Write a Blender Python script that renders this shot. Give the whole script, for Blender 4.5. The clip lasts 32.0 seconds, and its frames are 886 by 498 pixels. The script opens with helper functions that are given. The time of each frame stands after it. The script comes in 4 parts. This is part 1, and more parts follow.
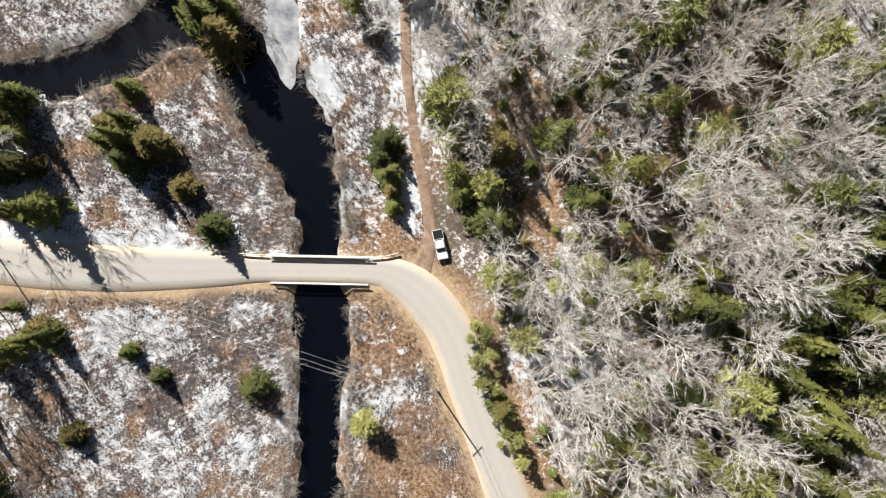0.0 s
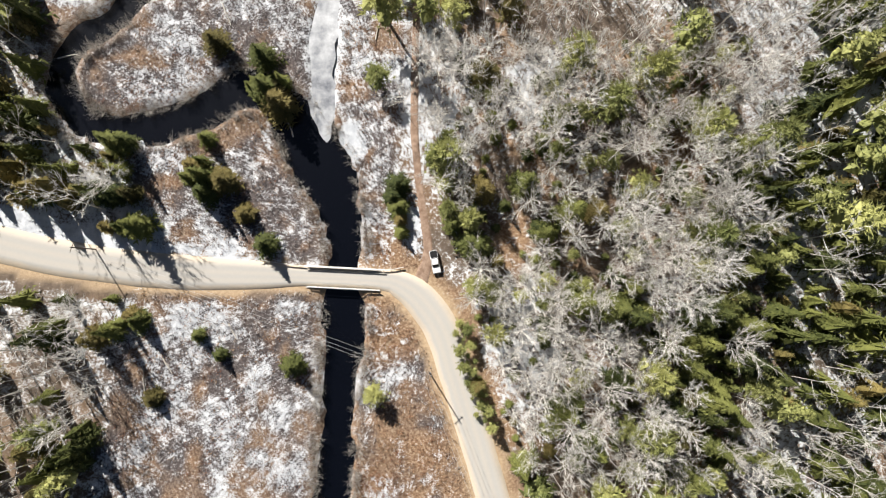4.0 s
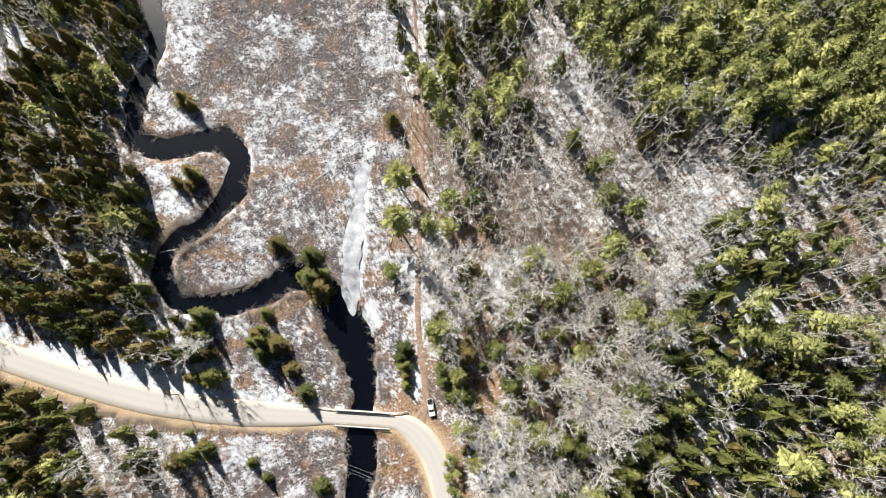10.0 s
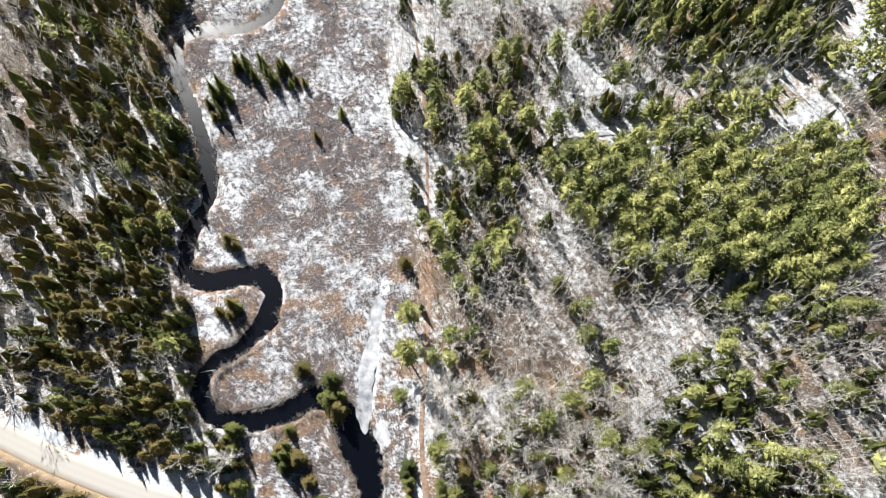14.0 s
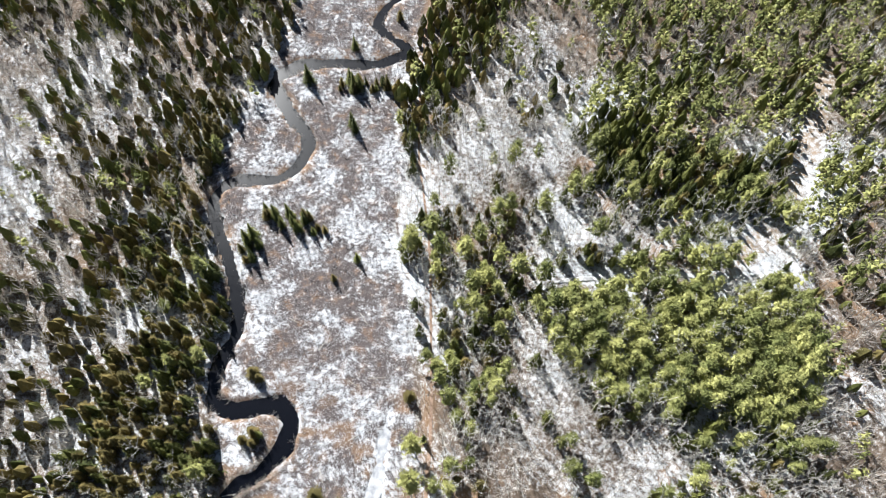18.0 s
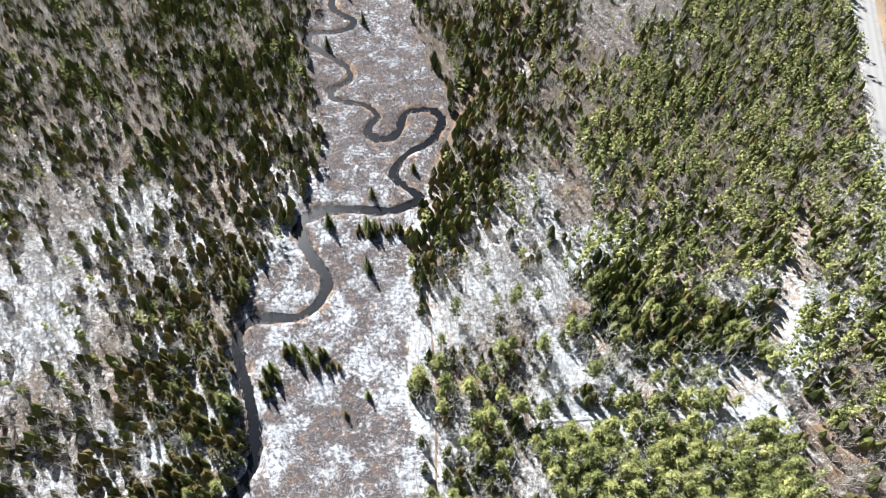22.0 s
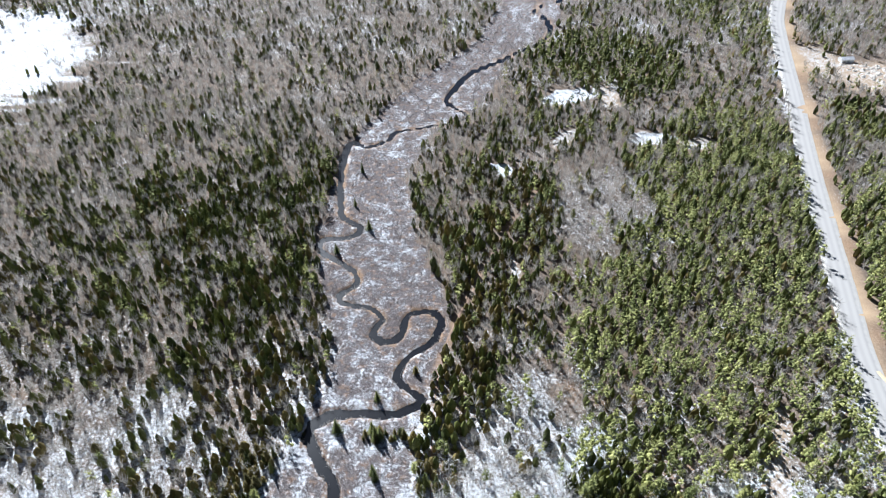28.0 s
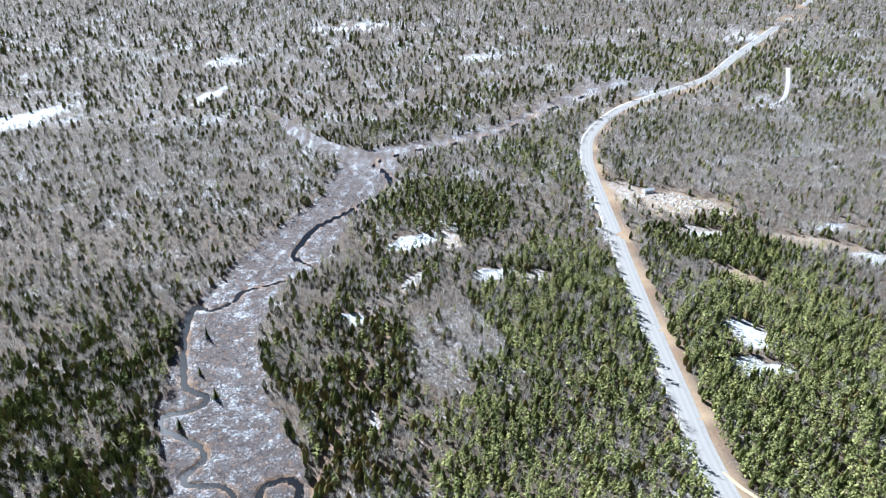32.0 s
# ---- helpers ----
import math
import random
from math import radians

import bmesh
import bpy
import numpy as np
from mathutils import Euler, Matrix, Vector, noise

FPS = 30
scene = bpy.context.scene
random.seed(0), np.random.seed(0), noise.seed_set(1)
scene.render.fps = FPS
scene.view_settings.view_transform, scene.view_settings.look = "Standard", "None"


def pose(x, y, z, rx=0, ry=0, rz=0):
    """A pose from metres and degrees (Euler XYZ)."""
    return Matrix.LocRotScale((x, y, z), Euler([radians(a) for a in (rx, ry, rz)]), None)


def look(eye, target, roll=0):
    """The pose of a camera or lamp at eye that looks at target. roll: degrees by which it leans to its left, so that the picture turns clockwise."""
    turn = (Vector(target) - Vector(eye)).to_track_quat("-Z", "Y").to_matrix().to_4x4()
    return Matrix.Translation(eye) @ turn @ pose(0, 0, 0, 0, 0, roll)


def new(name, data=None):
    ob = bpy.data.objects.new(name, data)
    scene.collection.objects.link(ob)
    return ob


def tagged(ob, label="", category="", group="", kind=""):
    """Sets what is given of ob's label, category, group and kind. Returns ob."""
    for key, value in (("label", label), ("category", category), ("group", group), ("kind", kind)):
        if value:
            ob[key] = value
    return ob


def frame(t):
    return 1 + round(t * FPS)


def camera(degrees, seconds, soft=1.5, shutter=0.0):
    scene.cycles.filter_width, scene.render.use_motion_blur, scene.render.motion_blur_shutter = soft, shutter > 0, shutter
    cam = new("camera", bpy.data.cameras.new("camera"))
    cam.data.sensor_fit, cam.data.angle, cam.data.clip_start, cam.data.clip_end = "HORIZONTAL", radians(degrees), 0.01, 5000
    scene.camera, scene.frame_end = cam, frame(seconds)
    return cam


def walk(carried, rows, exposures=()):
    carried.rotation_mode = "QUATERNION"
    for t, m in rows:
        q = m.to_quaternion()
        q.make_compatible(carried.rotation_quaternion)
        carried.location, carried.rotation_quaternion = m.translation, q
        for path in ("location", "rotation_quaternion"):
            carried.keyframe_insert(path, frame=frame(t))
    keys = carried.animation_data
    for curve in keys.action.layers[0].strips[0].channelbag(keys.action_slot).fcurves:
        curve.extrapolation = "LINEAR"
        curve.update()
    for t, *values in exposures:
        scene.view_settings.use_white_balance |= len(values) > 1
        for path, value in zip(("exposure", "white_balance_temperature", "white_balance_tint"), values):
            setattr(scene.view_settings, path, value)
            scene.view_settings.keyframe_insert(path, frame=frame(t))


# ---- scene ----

# ================= camera =================
cam = camera(68.3, 32.0, soft=1.1)
# seconds, eye x, y, z, yaw, pitch, roll
PATH = [
    (0, 0.00, 0.00, 108.47, -0.00, -90.07, 1.22),
    (1, 0.94, -2.94, 117.63, 12.35, -88.50, -10.67),
    (2, 1.85, -3.60, 126.64, 19.30, -88.17, -17.24),
    (2.5, 2.04, -2.78, 130.98, 23.17, -88.56, -20.89),
    (4.5, 1.81, -2.02, 148.41, 4.83, -87.04, -1.79),
    (5, 1.90, -1.21, 152.82, 3.08, -86.36, -1.54),
    (6, 2.78, -0.38, 160.78, 6.12, -84.52, -4.27),
    (7, 2.86, 0.86, 170.27, 4.33, -82.93, -1.99),
    (8, 2.98, 4.38, 180.06, 3.76, -81.99, -0.95),
    (9, 2.67, 5.75, 188.96, 3.52, -80.12, -0.27),
    (10, 2.37, 6.99, 198.33, 3.37, -78.15, 0.33),
    (11, 1.89, 7.05, 207.37, 2.96, -75.79, 1.21),
    (12, 1.50, 8.29, 216.41, 3.29, -73.66, 1.28),
    (13, 1.59, 8.91, 225.47, 4.06, -71.59, 0.90),
    (14, 1.71, 10.43, 234.96, 4.67, -69.74, 0.66),
    (14.5, 2.08, 11.00, 239.92, 4.98, -68.73, 0.48),
    (16.5, 1.67, 14.48, 259.67, 5.25, -64.87, 0.64),
    (17, 1.95, 15.51, 264.68, 5.56, -63.93, 0.53),
    (18, 1.80, 15.86, 273.80, 5.70, -61.84, 0.60),
    (19, 1.85, 16.31, 282.54, 5.97, -59.66, 0.58),
    (20, 2.17, 16.95, 291.73, 6.58, -57.48, 0.25),
    (21, 2.75, 16.96, 299.48, 7.07, -55.15, 0.03),
    (22, 2.64, 17.08, 307.10, 7.23, -52.75, 0.07),
    (23, 2.06, 17.85, 315.56, 7.32, -50.54, 0.12),
    (24, 2.29, 17.86, 323.00, 7.50, -48.27, 0.14),
    (24.5, 2.29, 18.73, 327.83, 7.51, -47.32, 0.35),
    (26.5, 2.13, 19.27, 345.00, 7.79, -43.12, 0.40),
    (27, 2.32, 19.45, 348.98, 7.91, -42.03, 0.41),
    (27.3, 2.30, 20.00, 351.50, 8.10, -41.40, 0.40),
    (27.4, 2.00, 20.20, 352.80, 10.60, -41.25, -5.00),
    (27.5, 1.62, 20.53, 354.00, 10.42, -41.02, -4.78),
    (28, 5.86, 20.60, 357.77, 7.57, -39.84, -1.45),
    (28.5, 10.88, 19.59, 361.08, 5.40, -38.54, 0.35),
    (29, 14.48, 18.92, 362.05, 4.29, -37.29, 0.67),
    (29.5, 16.75, 17.76, 361.63, 3.48, -36.06, 0.69),
    (30, 18.49, 18.21, 360.19, 0.72, -34.82, 0.53),
    (30.5, 19.06, 19.50, 359.54, -3.36, -33.90, 0.40),
    (31, 19.14, 20.37, 359.82, -4.94, -32.23, 0.32),
    (31.5, 20.47, 21.03, 360.92, -5.83, -28.52, 0.21),
    (32, 20.59, 21.23, 361.12, -6.47, -27.36, 0.14),
]
walk(cam, [(t, pose(x, y, z, 0, 0, yaw) @ pose(0, 0, 0, 90 + pitch) @ pose(0, 0, 0, 0, 0, roll))
           for t, x, y, z, yaw, pitch, roll in PATH],
     exposures=[(0, 0.75, 6450, 10), (6, 0.88, 6400, 10), (13, 1.05, 6200, 10), (19, 1.24, 5950, 9), (21, 1.30, 5900, 9), (24, 1.36, 5600, 9), (27, 1.22, 5450, 9), (29, 1.26, 5400, 9), (32, 1.30, 5200, 8)])

# ================= world and sun =================
SUN_AZ, SUN_EL = -35.0, 37.0
world = bpy.data.worlds.new("world")
scene.world = world
world.use_nodes = True
wn = world.node_tree
sky = wn.nodes.new("ShaderNodeTexSky")
sky.sky_type = "NISHITA"
sky.sun_disc = False
sky.sun_elevation, sky.sun_rotation = radians(SUN_EL), radians(SUN_AZ)
sky.dust_density, sky.ozone_density = 0.9, 2.5
wn.nodes["Background"].inputs[1].default_value = 0.018
wn.links.new(sky.outputs[0], wn.nodes["Background"].inputs[0])
sun_data = bpy.data.lights.new("sun", "SUN")
sun_data.energy, sun_data.angle, sun_data.color = 5.0, radians(0.5), (1.0, 0.95, 0.87)
sun = new("sun", sun_data)
ca, sa, ce, se = math.cos(radians(SUN_AZ)), math.sin(radians(SUN_AZ)), math.cos(radians(SUN_EL)), math.sin(radians(SUN_EL))
sun.matrix_world = look((sa * ce * 300, ca * ce * 300, se * 300), (0, 0, 0))

# ================= noise and plan helpers =================
rng = np.random.default_rng(7)
LATTICE = rng.random((256, 256))


def vnoise(x, y, size):
    """Smooth noise from 0 to 1 with cells of that size in metres."""
    u, v = np.asarray(x, float) / size + 1000.37, np.asarray(y, float) / size + 1000.71
    i, j = np.floor(u).astype(int), np.floor(v).astype(int)
    a, b = u - i, v - j
    a, b = a * a * (3 - 2 * a), b * b * (3 - 2 * b)
    p, q, r, s = (LATTICE[(i + m) % 256, (j + n) % 256] for m, n in ((0, 0), (1, 0), (0, 1), (1, 1)))
    return (p * (1 - a) + q * a) * (1 - b) + (r * (1 - a) + s * a) * b


def step(a, b, v):
    w = np.clip((np.asarray(v, float) - a) / (b - a), 0, 1)
    return w * w * (3 - 2 * w)


def curve(points, gap=2.0):
    """A smooth line (Catmull-Rom) through rows of numbers, in steps of about gap metres."""
    p = np.array(points, float)
    p = np.vstack([2 * p[0] - p[1], p, 2 * p[-1] - p[-2]])
    out = []
    for k in range(1, len(p) - 2):
        n = max(2, int(np.hypot(*(p[k + 1] - p[k])[:2]) / gap))
        t = np.linspace(0, 1, n, endpoint=False)[:, None]
        a, b, c, d = p[k - 1 : k + 3]
        out.append(0.5 * (2 * b + (c - a) * t + (2 * a - 5 * b + 4 * c - d) * t**2 + (3 * b - a - 3 * c + d) * t**3))
    return np.vstack(out + [p[-2:-1]])


def away(x, y, line, reach=80.0):
    """Distance from points to a line, less its half width where the line has a third column; and the side (+ left)."""
    x, y = np.asarray(x, float), np.asarray(y, float)
    best, side = np.full(x.shape, 1e9), np.zeros(x.shape)
    for a, b in zip(line[:-1], line[1:]):
        near = (np.abs(x - a[0]) < reach) & (np.abs(y - a[1]) < reach)
        if not near.any():
            continue
        d = b[:2] - a[:2]
        px, py = x[near] - a[0], y[near] - a[1]
        t = np.clip((px * d[0] + py * d[1]) / (d @ d + 1e-9), 0, 1)
        wide = a[2] + (b[2] - a[2]) * t if len(a) > 2 else 0.0
        far = np.hypot(px - t * d[0], py - t * d[1]) - wide
        closer = far < best[near]
        best[near] = np.where(closer, far, best[near])
        side[near] = np.where(closer, d[0] * py - d[1] * px, side[near])
    return best, side


# ---- the plan: x, y, half width ----
RIVER_A = curve([(-18, -120, 4.2), (-20, -42, 3.7), (-20.2, -25, 3.9), (-19.6, -16, 4.4), (-20.5, -4, 4.2), (-20.5, 3, 3.8), (-23, 13, 4.8),
                 (-27, 21, 6.2), (-34, 31, 4.8), (-44, 37, 4.2), (-58, 29, 3.6), (-72, 26, 3.4), (-81, 28, 3.3), (-86, 37, 3.3), (-83, 46, 3.0),
                 (-75, 52, 3.2), (-68, 63, 3.5), (-66.5, 73, 3.5), (-72, 79, 3.5), (-80, 79, 3.2), (-92, 75, 3.2), (-101, 79, 3.0), (-104, 90, 2.8),
                 (-101, 102, 2.8), (-100, 114, 2.9), (-106, 131, 3.2), (-115, 149, 3.4), (-127, 168, 2.9)], 1.5)
RIVER_B = curve([(-127, 168, 2.9), (-129, 178, 2.9), (-121, 189, 3.0), (-101, 192, 2.9), (-91, 202, 2.9), (-90, 219, 3.0), (-105, 237, 3.4), (-116, 256, 3.6),
                 (-106, 268, 4.0), (-88, 273, 3.6), (-64, 275, 3.2), (-46, 287, 2.8), (-59, 297, 2.7), (-67, 306, 2.7), (-62, 323, 2.7), (-46, 341, 2.7),
                 (-42, 359, 2.9), (-51, 370, 2.7), (-68, 365, 2.7), (-70, 346, 2.7), (-80, 337, 3.2), (-91, 344, 3.0), (-87, 359, 2.7), (-99, 370, 2.6),
                 (-120, 373, 2.6), (-125, 382, 2.6), (-115, 397, 2.6), (-120, 410, 2.6)], 2.5)
RIVER_C = curve([(-120, 410, 2.6), (-136, 422, 2.7), (-155, 434, 2.9), (-157, 449, 2.7), (-135, 454, 2.7), (-127, 468, 2.6), (-146, 482, 2.9), (-154, 502, 3.0),
                 (-161, 530, 2.9), (-167, 562, 3.2), (-170, 594, 3.7), (-167, 614, 3.2), (-150, 606, 2.4), (-130, 622, 2.4), (-124, 640, 2.6), (-90, 655, 1.9),
                 (-50, 680, 1.9), (-77, 712, 2.7), (-73, 742, 3.7), (-57, 790, 4.3), (-30, 822, 4.0), (0, 858, 3.2), (34, 900, 2.9), (45, 948, 4.0),
                 (37, 985, 4.0), (24, 1026, 2.9), (88, 1080, 2.9), (237, 1153, 3.6), (366, 1290, 3.6), (541, 1460, 3.2)], 4)
RIVER = np.vstack([RIVER_A, RIVER_B[1:], RIVER_C[1:]])
ICE = curve([(-26.0, 26.0, -1.1), (-26.3, 27.6, 0.4), (-26.8, 29.6, 1.7), (-27.8, 38, 2.5), (-28.6, 47, 3.2), (-27.5, 58, 2.6), (-27.4, 70, 1.6), (-26, 84, 0.8)], 1.5)
ROAD = curve([(-330, 75, 4.3), (-230, 41, 4.3), (-146, 12.5, 4.3), (-119, 4.6, 4.2), (-92, -1.4, 4.1), (-73, -3.8, 4.0), (-55, -4.6, 3.9), (-38, -4.3, 3.0),
              (-29, -4.1, 2.2), (-12.5, -4.0, 2.2), (-8, -4.8, 3.0), (-3.5, -7.6, 3.8), (1.6, -14, 3.9), (5.4, -24, 3.7), (9, -34, 3.6), (14, -48, 3.6), (30, -95, 3.6)], 1.5)
TRACK = curve([(-3.5, -4, 2.0), (-2.2, 3, 1.20), (-4.6, 16, 1.04), (-6.8, 32, 0.96), (-7.6, 55, 0.96), (-9, 81, 0.8), (-13, 115, 0.7), (-19, 160, 0.6), (-26, 193, 0.6),
               (-31, 215, 0.6), (-36, 260, 0.6), (-38, 310, 0.6), (-34, 350, 0.7), (-16, 414, 1.2), (0, 470, 1.20), (30, 540, 1.20)], 2)
SNOWTRACK = curve([(40, 150, 0.5), (55, 153.4, 1.4), (75, 156, 1.5), (97, 160.5, 1.3), (121, 159, 1.4), (150, 166, 1.2)], 2)
HIGHWAY = curve([(250, 120, 5.5), (246, 250, 5.5), (252, 351, 5.5), (262, 420, 5.5), (284, 560, 5.5), (302, 665, 5.5), (320, 762, 5.5), (350, 935, 6), (372, 1030, 6),
                 (420, 1150, 6.5), (539, 1311, 7), (718, 1450, 7.5), (860, 1570, 8), (1045, 1797, 9), (1592, 2445, 10), (2300, 3300, 11)], 8)
FARTRACK = curve([(790, 1270, 4), (893, 1320, 4.5), (985, 1440, 5), (1109, 1640, 6)], 10)
MARSH_L = np.array([(-60, -78), (0, -62), (15, -70), (30, -88), (50, -91), (84, -107), (112, -104), (155, -121), (181, -134), (199, -130), (264, -119), (309, -113), (358, -127),
                    (437, -160), (512, -165), (593, -174), (629, -166), (788, -112), (901, -50), (1010, -36)], float)
MARSH_R = np.array([(-60, -12), (0, -6), (12, -7), (40, -10), (70, -11), (100, -15), (125, -22), (175, -36), (192, -36), (247, -48), (268, -45), (333, -35), (379, -40), (437, -66), (536, -99),
                    (635, -87), (704, -33), (811, -16), (866, 11), (1016, 67)], float)
FARMARSH = curve([(10, 940, 45), (20, 1040, 42), (88, 1085, 30), (237, 1165, 24), (400, 1330, 22), (560, 1480, 26), (700, 1530, 30)], 15)
FARMARSH_B = curve([(0, 1060, 30), (-75, 1130, 26), (-150, 1280, 14)], 15)
# openings in the woods: x, y, half length, half width, turn, snow share
CLEARINGS = [(52, 148, 8, 4, 10, 0.5), (62, 736, 30, 15, 20, 0.8), (112, 742, 10, 26, -10, 0.5), (146, 645, 26, 14, 25, 0.72), (192, 638, 26, 11, 15, 0.55), (-8, 572, 15, 12, 0, 0.8), (10, 430, 2.6, 15, 10, 0.6),
             (135, 178, 24, 7, 45, 0.55), (163, 230, 28, 6, 72, 0.52), (185, 290, 30, 5, 75, 0.5), (58, 640, 26, 8, 55, 0.55)]
CLEARINGS += [(380, 865, 50, 34, -20, 0.48), (450, 815, 75, 42, -30, 0.42), (620, 715, 34, 14, -25, 0.8), (428, 722, 22, 14, -20, 0.6), (365, 508, 16, 26, 10, 0.95), (352, 456, 24, 13, -25, 0.85), (424, 606, 48, 12, -58, 0.3),
              (560, 680, 56, 16, -36, 0.4), (600, 640, 36, 16, -20, 0.7), (1109, 1640, 45, 22, 20, 0.8)]
CLEARINGS += [(940, 2247, 90, 40, 0, 0.6), (-14, 2420, 150, 60, 20, 0.7), (328, 1850, 60, 36, 0, 0.7), (-358, 1845, 70, 34, 30, 0.8), (-730, 770, 170, 190, 0, 0.7), (-640, 1340, 90, 44, 60, 0.8), (1230, 2150, 120, 40, 30, 0.6), (-330, 1500, 60, 20, 70, 0.9)]


def in_ellipse(x, y, cx, cy, a, b, turn):
    c, s = math.cos(radians(turn)), math.sin(radians(turn))
    u, v = (x - cx) * c + (y - cy) * s, -(x - cx) * s + (y - cy) * c
    return np.hypot(u / a, v / b)


def marsh_at(x, y):
    """From 1 in the open wet meadow to 0 in the woods."""
    wob = (vnoise(x, y, 14) - 0.5) * 10
    left, right = np.interp(y, *MARSH_L.T), np.interp(y, *MARSH_R.T)
    m = step(-2, 2, np.minimum(x + wob - left, right - x - wob)) * (y < 1016)
    for far in (FARMARSH, FARMARSH_B):
        d, _ = away(x, y, far, 140)
        m = np.maximum(m, step(4, -4, d))
    # the strip between the river and the road's bend
    return np.maximum(m, (y < -6) * (x < 12) * (x > -30) * step(0, 2, np.interp(y, [-48, -34, -24, -14], [14, 9, 5.4, 1.6]) - x))


def clearing_at(x, y):
    out, snow = np.zeros(np.shape(x)), np.zeros(np.shape(x))
    wob = 0.45 + 0.5 * vnoise(x, y, 9) + 0.6 * vnoise(x, y, 23)
    for cx, cy, a, b, turn, white in CLEARINGS:
        k = step(1.1, 0.85, in_ellipse(x, y, cx, cy, a, b, turn) * wob)
        snow = np.where(k > out, white, snow)
        out = np.maximum(out, k)
    return out, snow


WATER_Z = -0.85


def ground_z(x, y):
    d, _ = away(x, y, RIVER)
    z = 0.5 * (vnoise(x, y, 11) - 0.5) + 0.35 * (vnoise(x, y, 3.1) - 0.5)
    far = np.hypot(x, y)
    z = z + step(1300, 3800, far) * 30 * (vnoise(x, y, 900) - 0.35)
    r, _ = away(x, y, ROAD)
    h, _ = away(x, y, HIGHWAY)
    k, _ = away(x, y, TRACK)
    flat = np.minimum(np.minimum(step(0.5, 5, r), step(1, 9, h)), step(0.2, 3, k))
    z = z * flat + 0.05 * (1 - flat)
    i, _ = away(x, y, ICE)
    bank = step(-1.6, 1.3, np.minimum(d, i + 0.6) + 1.3 * (vnoise(x, y, 2.1) - 0.5) + 2.4 * (vnoise(x, y, 7.5) - 0.5) - 0.25 * (y > 28))
    return -2.0 + (z + 2.0) * bank


# ================= materials =================
def material(name, build, rough=0.85):
    m = bpy.data.materials.new(name)
    m.use_nodes = True
    n, l = m.node_tree.nodes, m.node_tree.links
    bsdf = n["Principled BSDF"]
    bsdf.inputs["Roughness"].default_value = rough
    bsdf.inputs["Specular IOR Level"].default_value = 0.25
    build(m.node_tree, bsdf)
    return m


def node(tree, kind, **values):
    made = tree.nodes.new("ShaderNode" + kind)
    for key, value in values.items():
        if key in made.inputs:
            made.inputs[key].default_value = value
    return made


def noise_tex(tree, scale, detail=4.0, rough=0.6):
    co = tree.nodes.get("place") or tree.nodes.new("ShaderNodeNewGeometry")
    co.name = "place"
    t = node(tree, "TexNoise", Scale=scale, Detail=detail, Roughness=rough)
    tree.links.new(co.outputs["Position"], t.inputs["Vector"])
    return t.outputs["Fac"]


def ramp(tree, fac, stops):
    r = tree.nodes.new("ShaderNodeValToRGB")
    while len(r.color_ramp.elements) < len(stops):
        r.color_ramp.elements.new(0.5)
    for e, (p, c) in zip(r.color_ramp.elements, stops):
        e.position, e.color = p, (*c, 1)
    tree.links.new(fac, r.inputs[0])
    return r.outputs[0]


def mix(tree, fac, a, b):
    m = tree.nodes.new("ShaderNodeMix")
    m.data_type = "RGBA"
    for sock, value in ((m.inputs[0], fac), (m.inputs[6], a), (m.inputs[7], b)):
        if isinstance(value, (int, float)):
            sock.default_value = value
        elif isinstance(value, tuple):
            sock.default_value = (*value, 1)
        else:
            tree.links.new(value, sock)
    return m.outputs[2]


def calc(tree, op, a, b=0.0, clamp=False):
    m = tree.nodes.new("ShaderNodeMath")
    m.operation, m.use_clamp = op, clamp
    for sock, value in zip(m.inputs, (a, b)):
        if isinstance(value, (int, float)):
            sock.default_value = value
        else:
            tree.links.new(value, sock)
    return m.outputs[0]


def attribute(tree, name):
    a = tree.nodes.new("ShaderNodeAttribute")
    a.attribute_name = name
    return a


def bump(tree, bsdf, height, strength, distance):
    b = node(tree, "Bump", Strength=strength, Distance=distance)
    tree.links.new(height, b.inputs["Height"])
    tree.links.new(b.outputs[0], bsdf.inputs["Normal"])


def tint_value(tree):
    """From 0 to 1, another for each plant."""
    info = tree.nodes.new("ShaderNodeObjectInfo")
    return calc(tree, "FRACT", calc(tree, "ADD", attribute(tree, "tint").outputs["Fac"], info.outputs["Random"]))


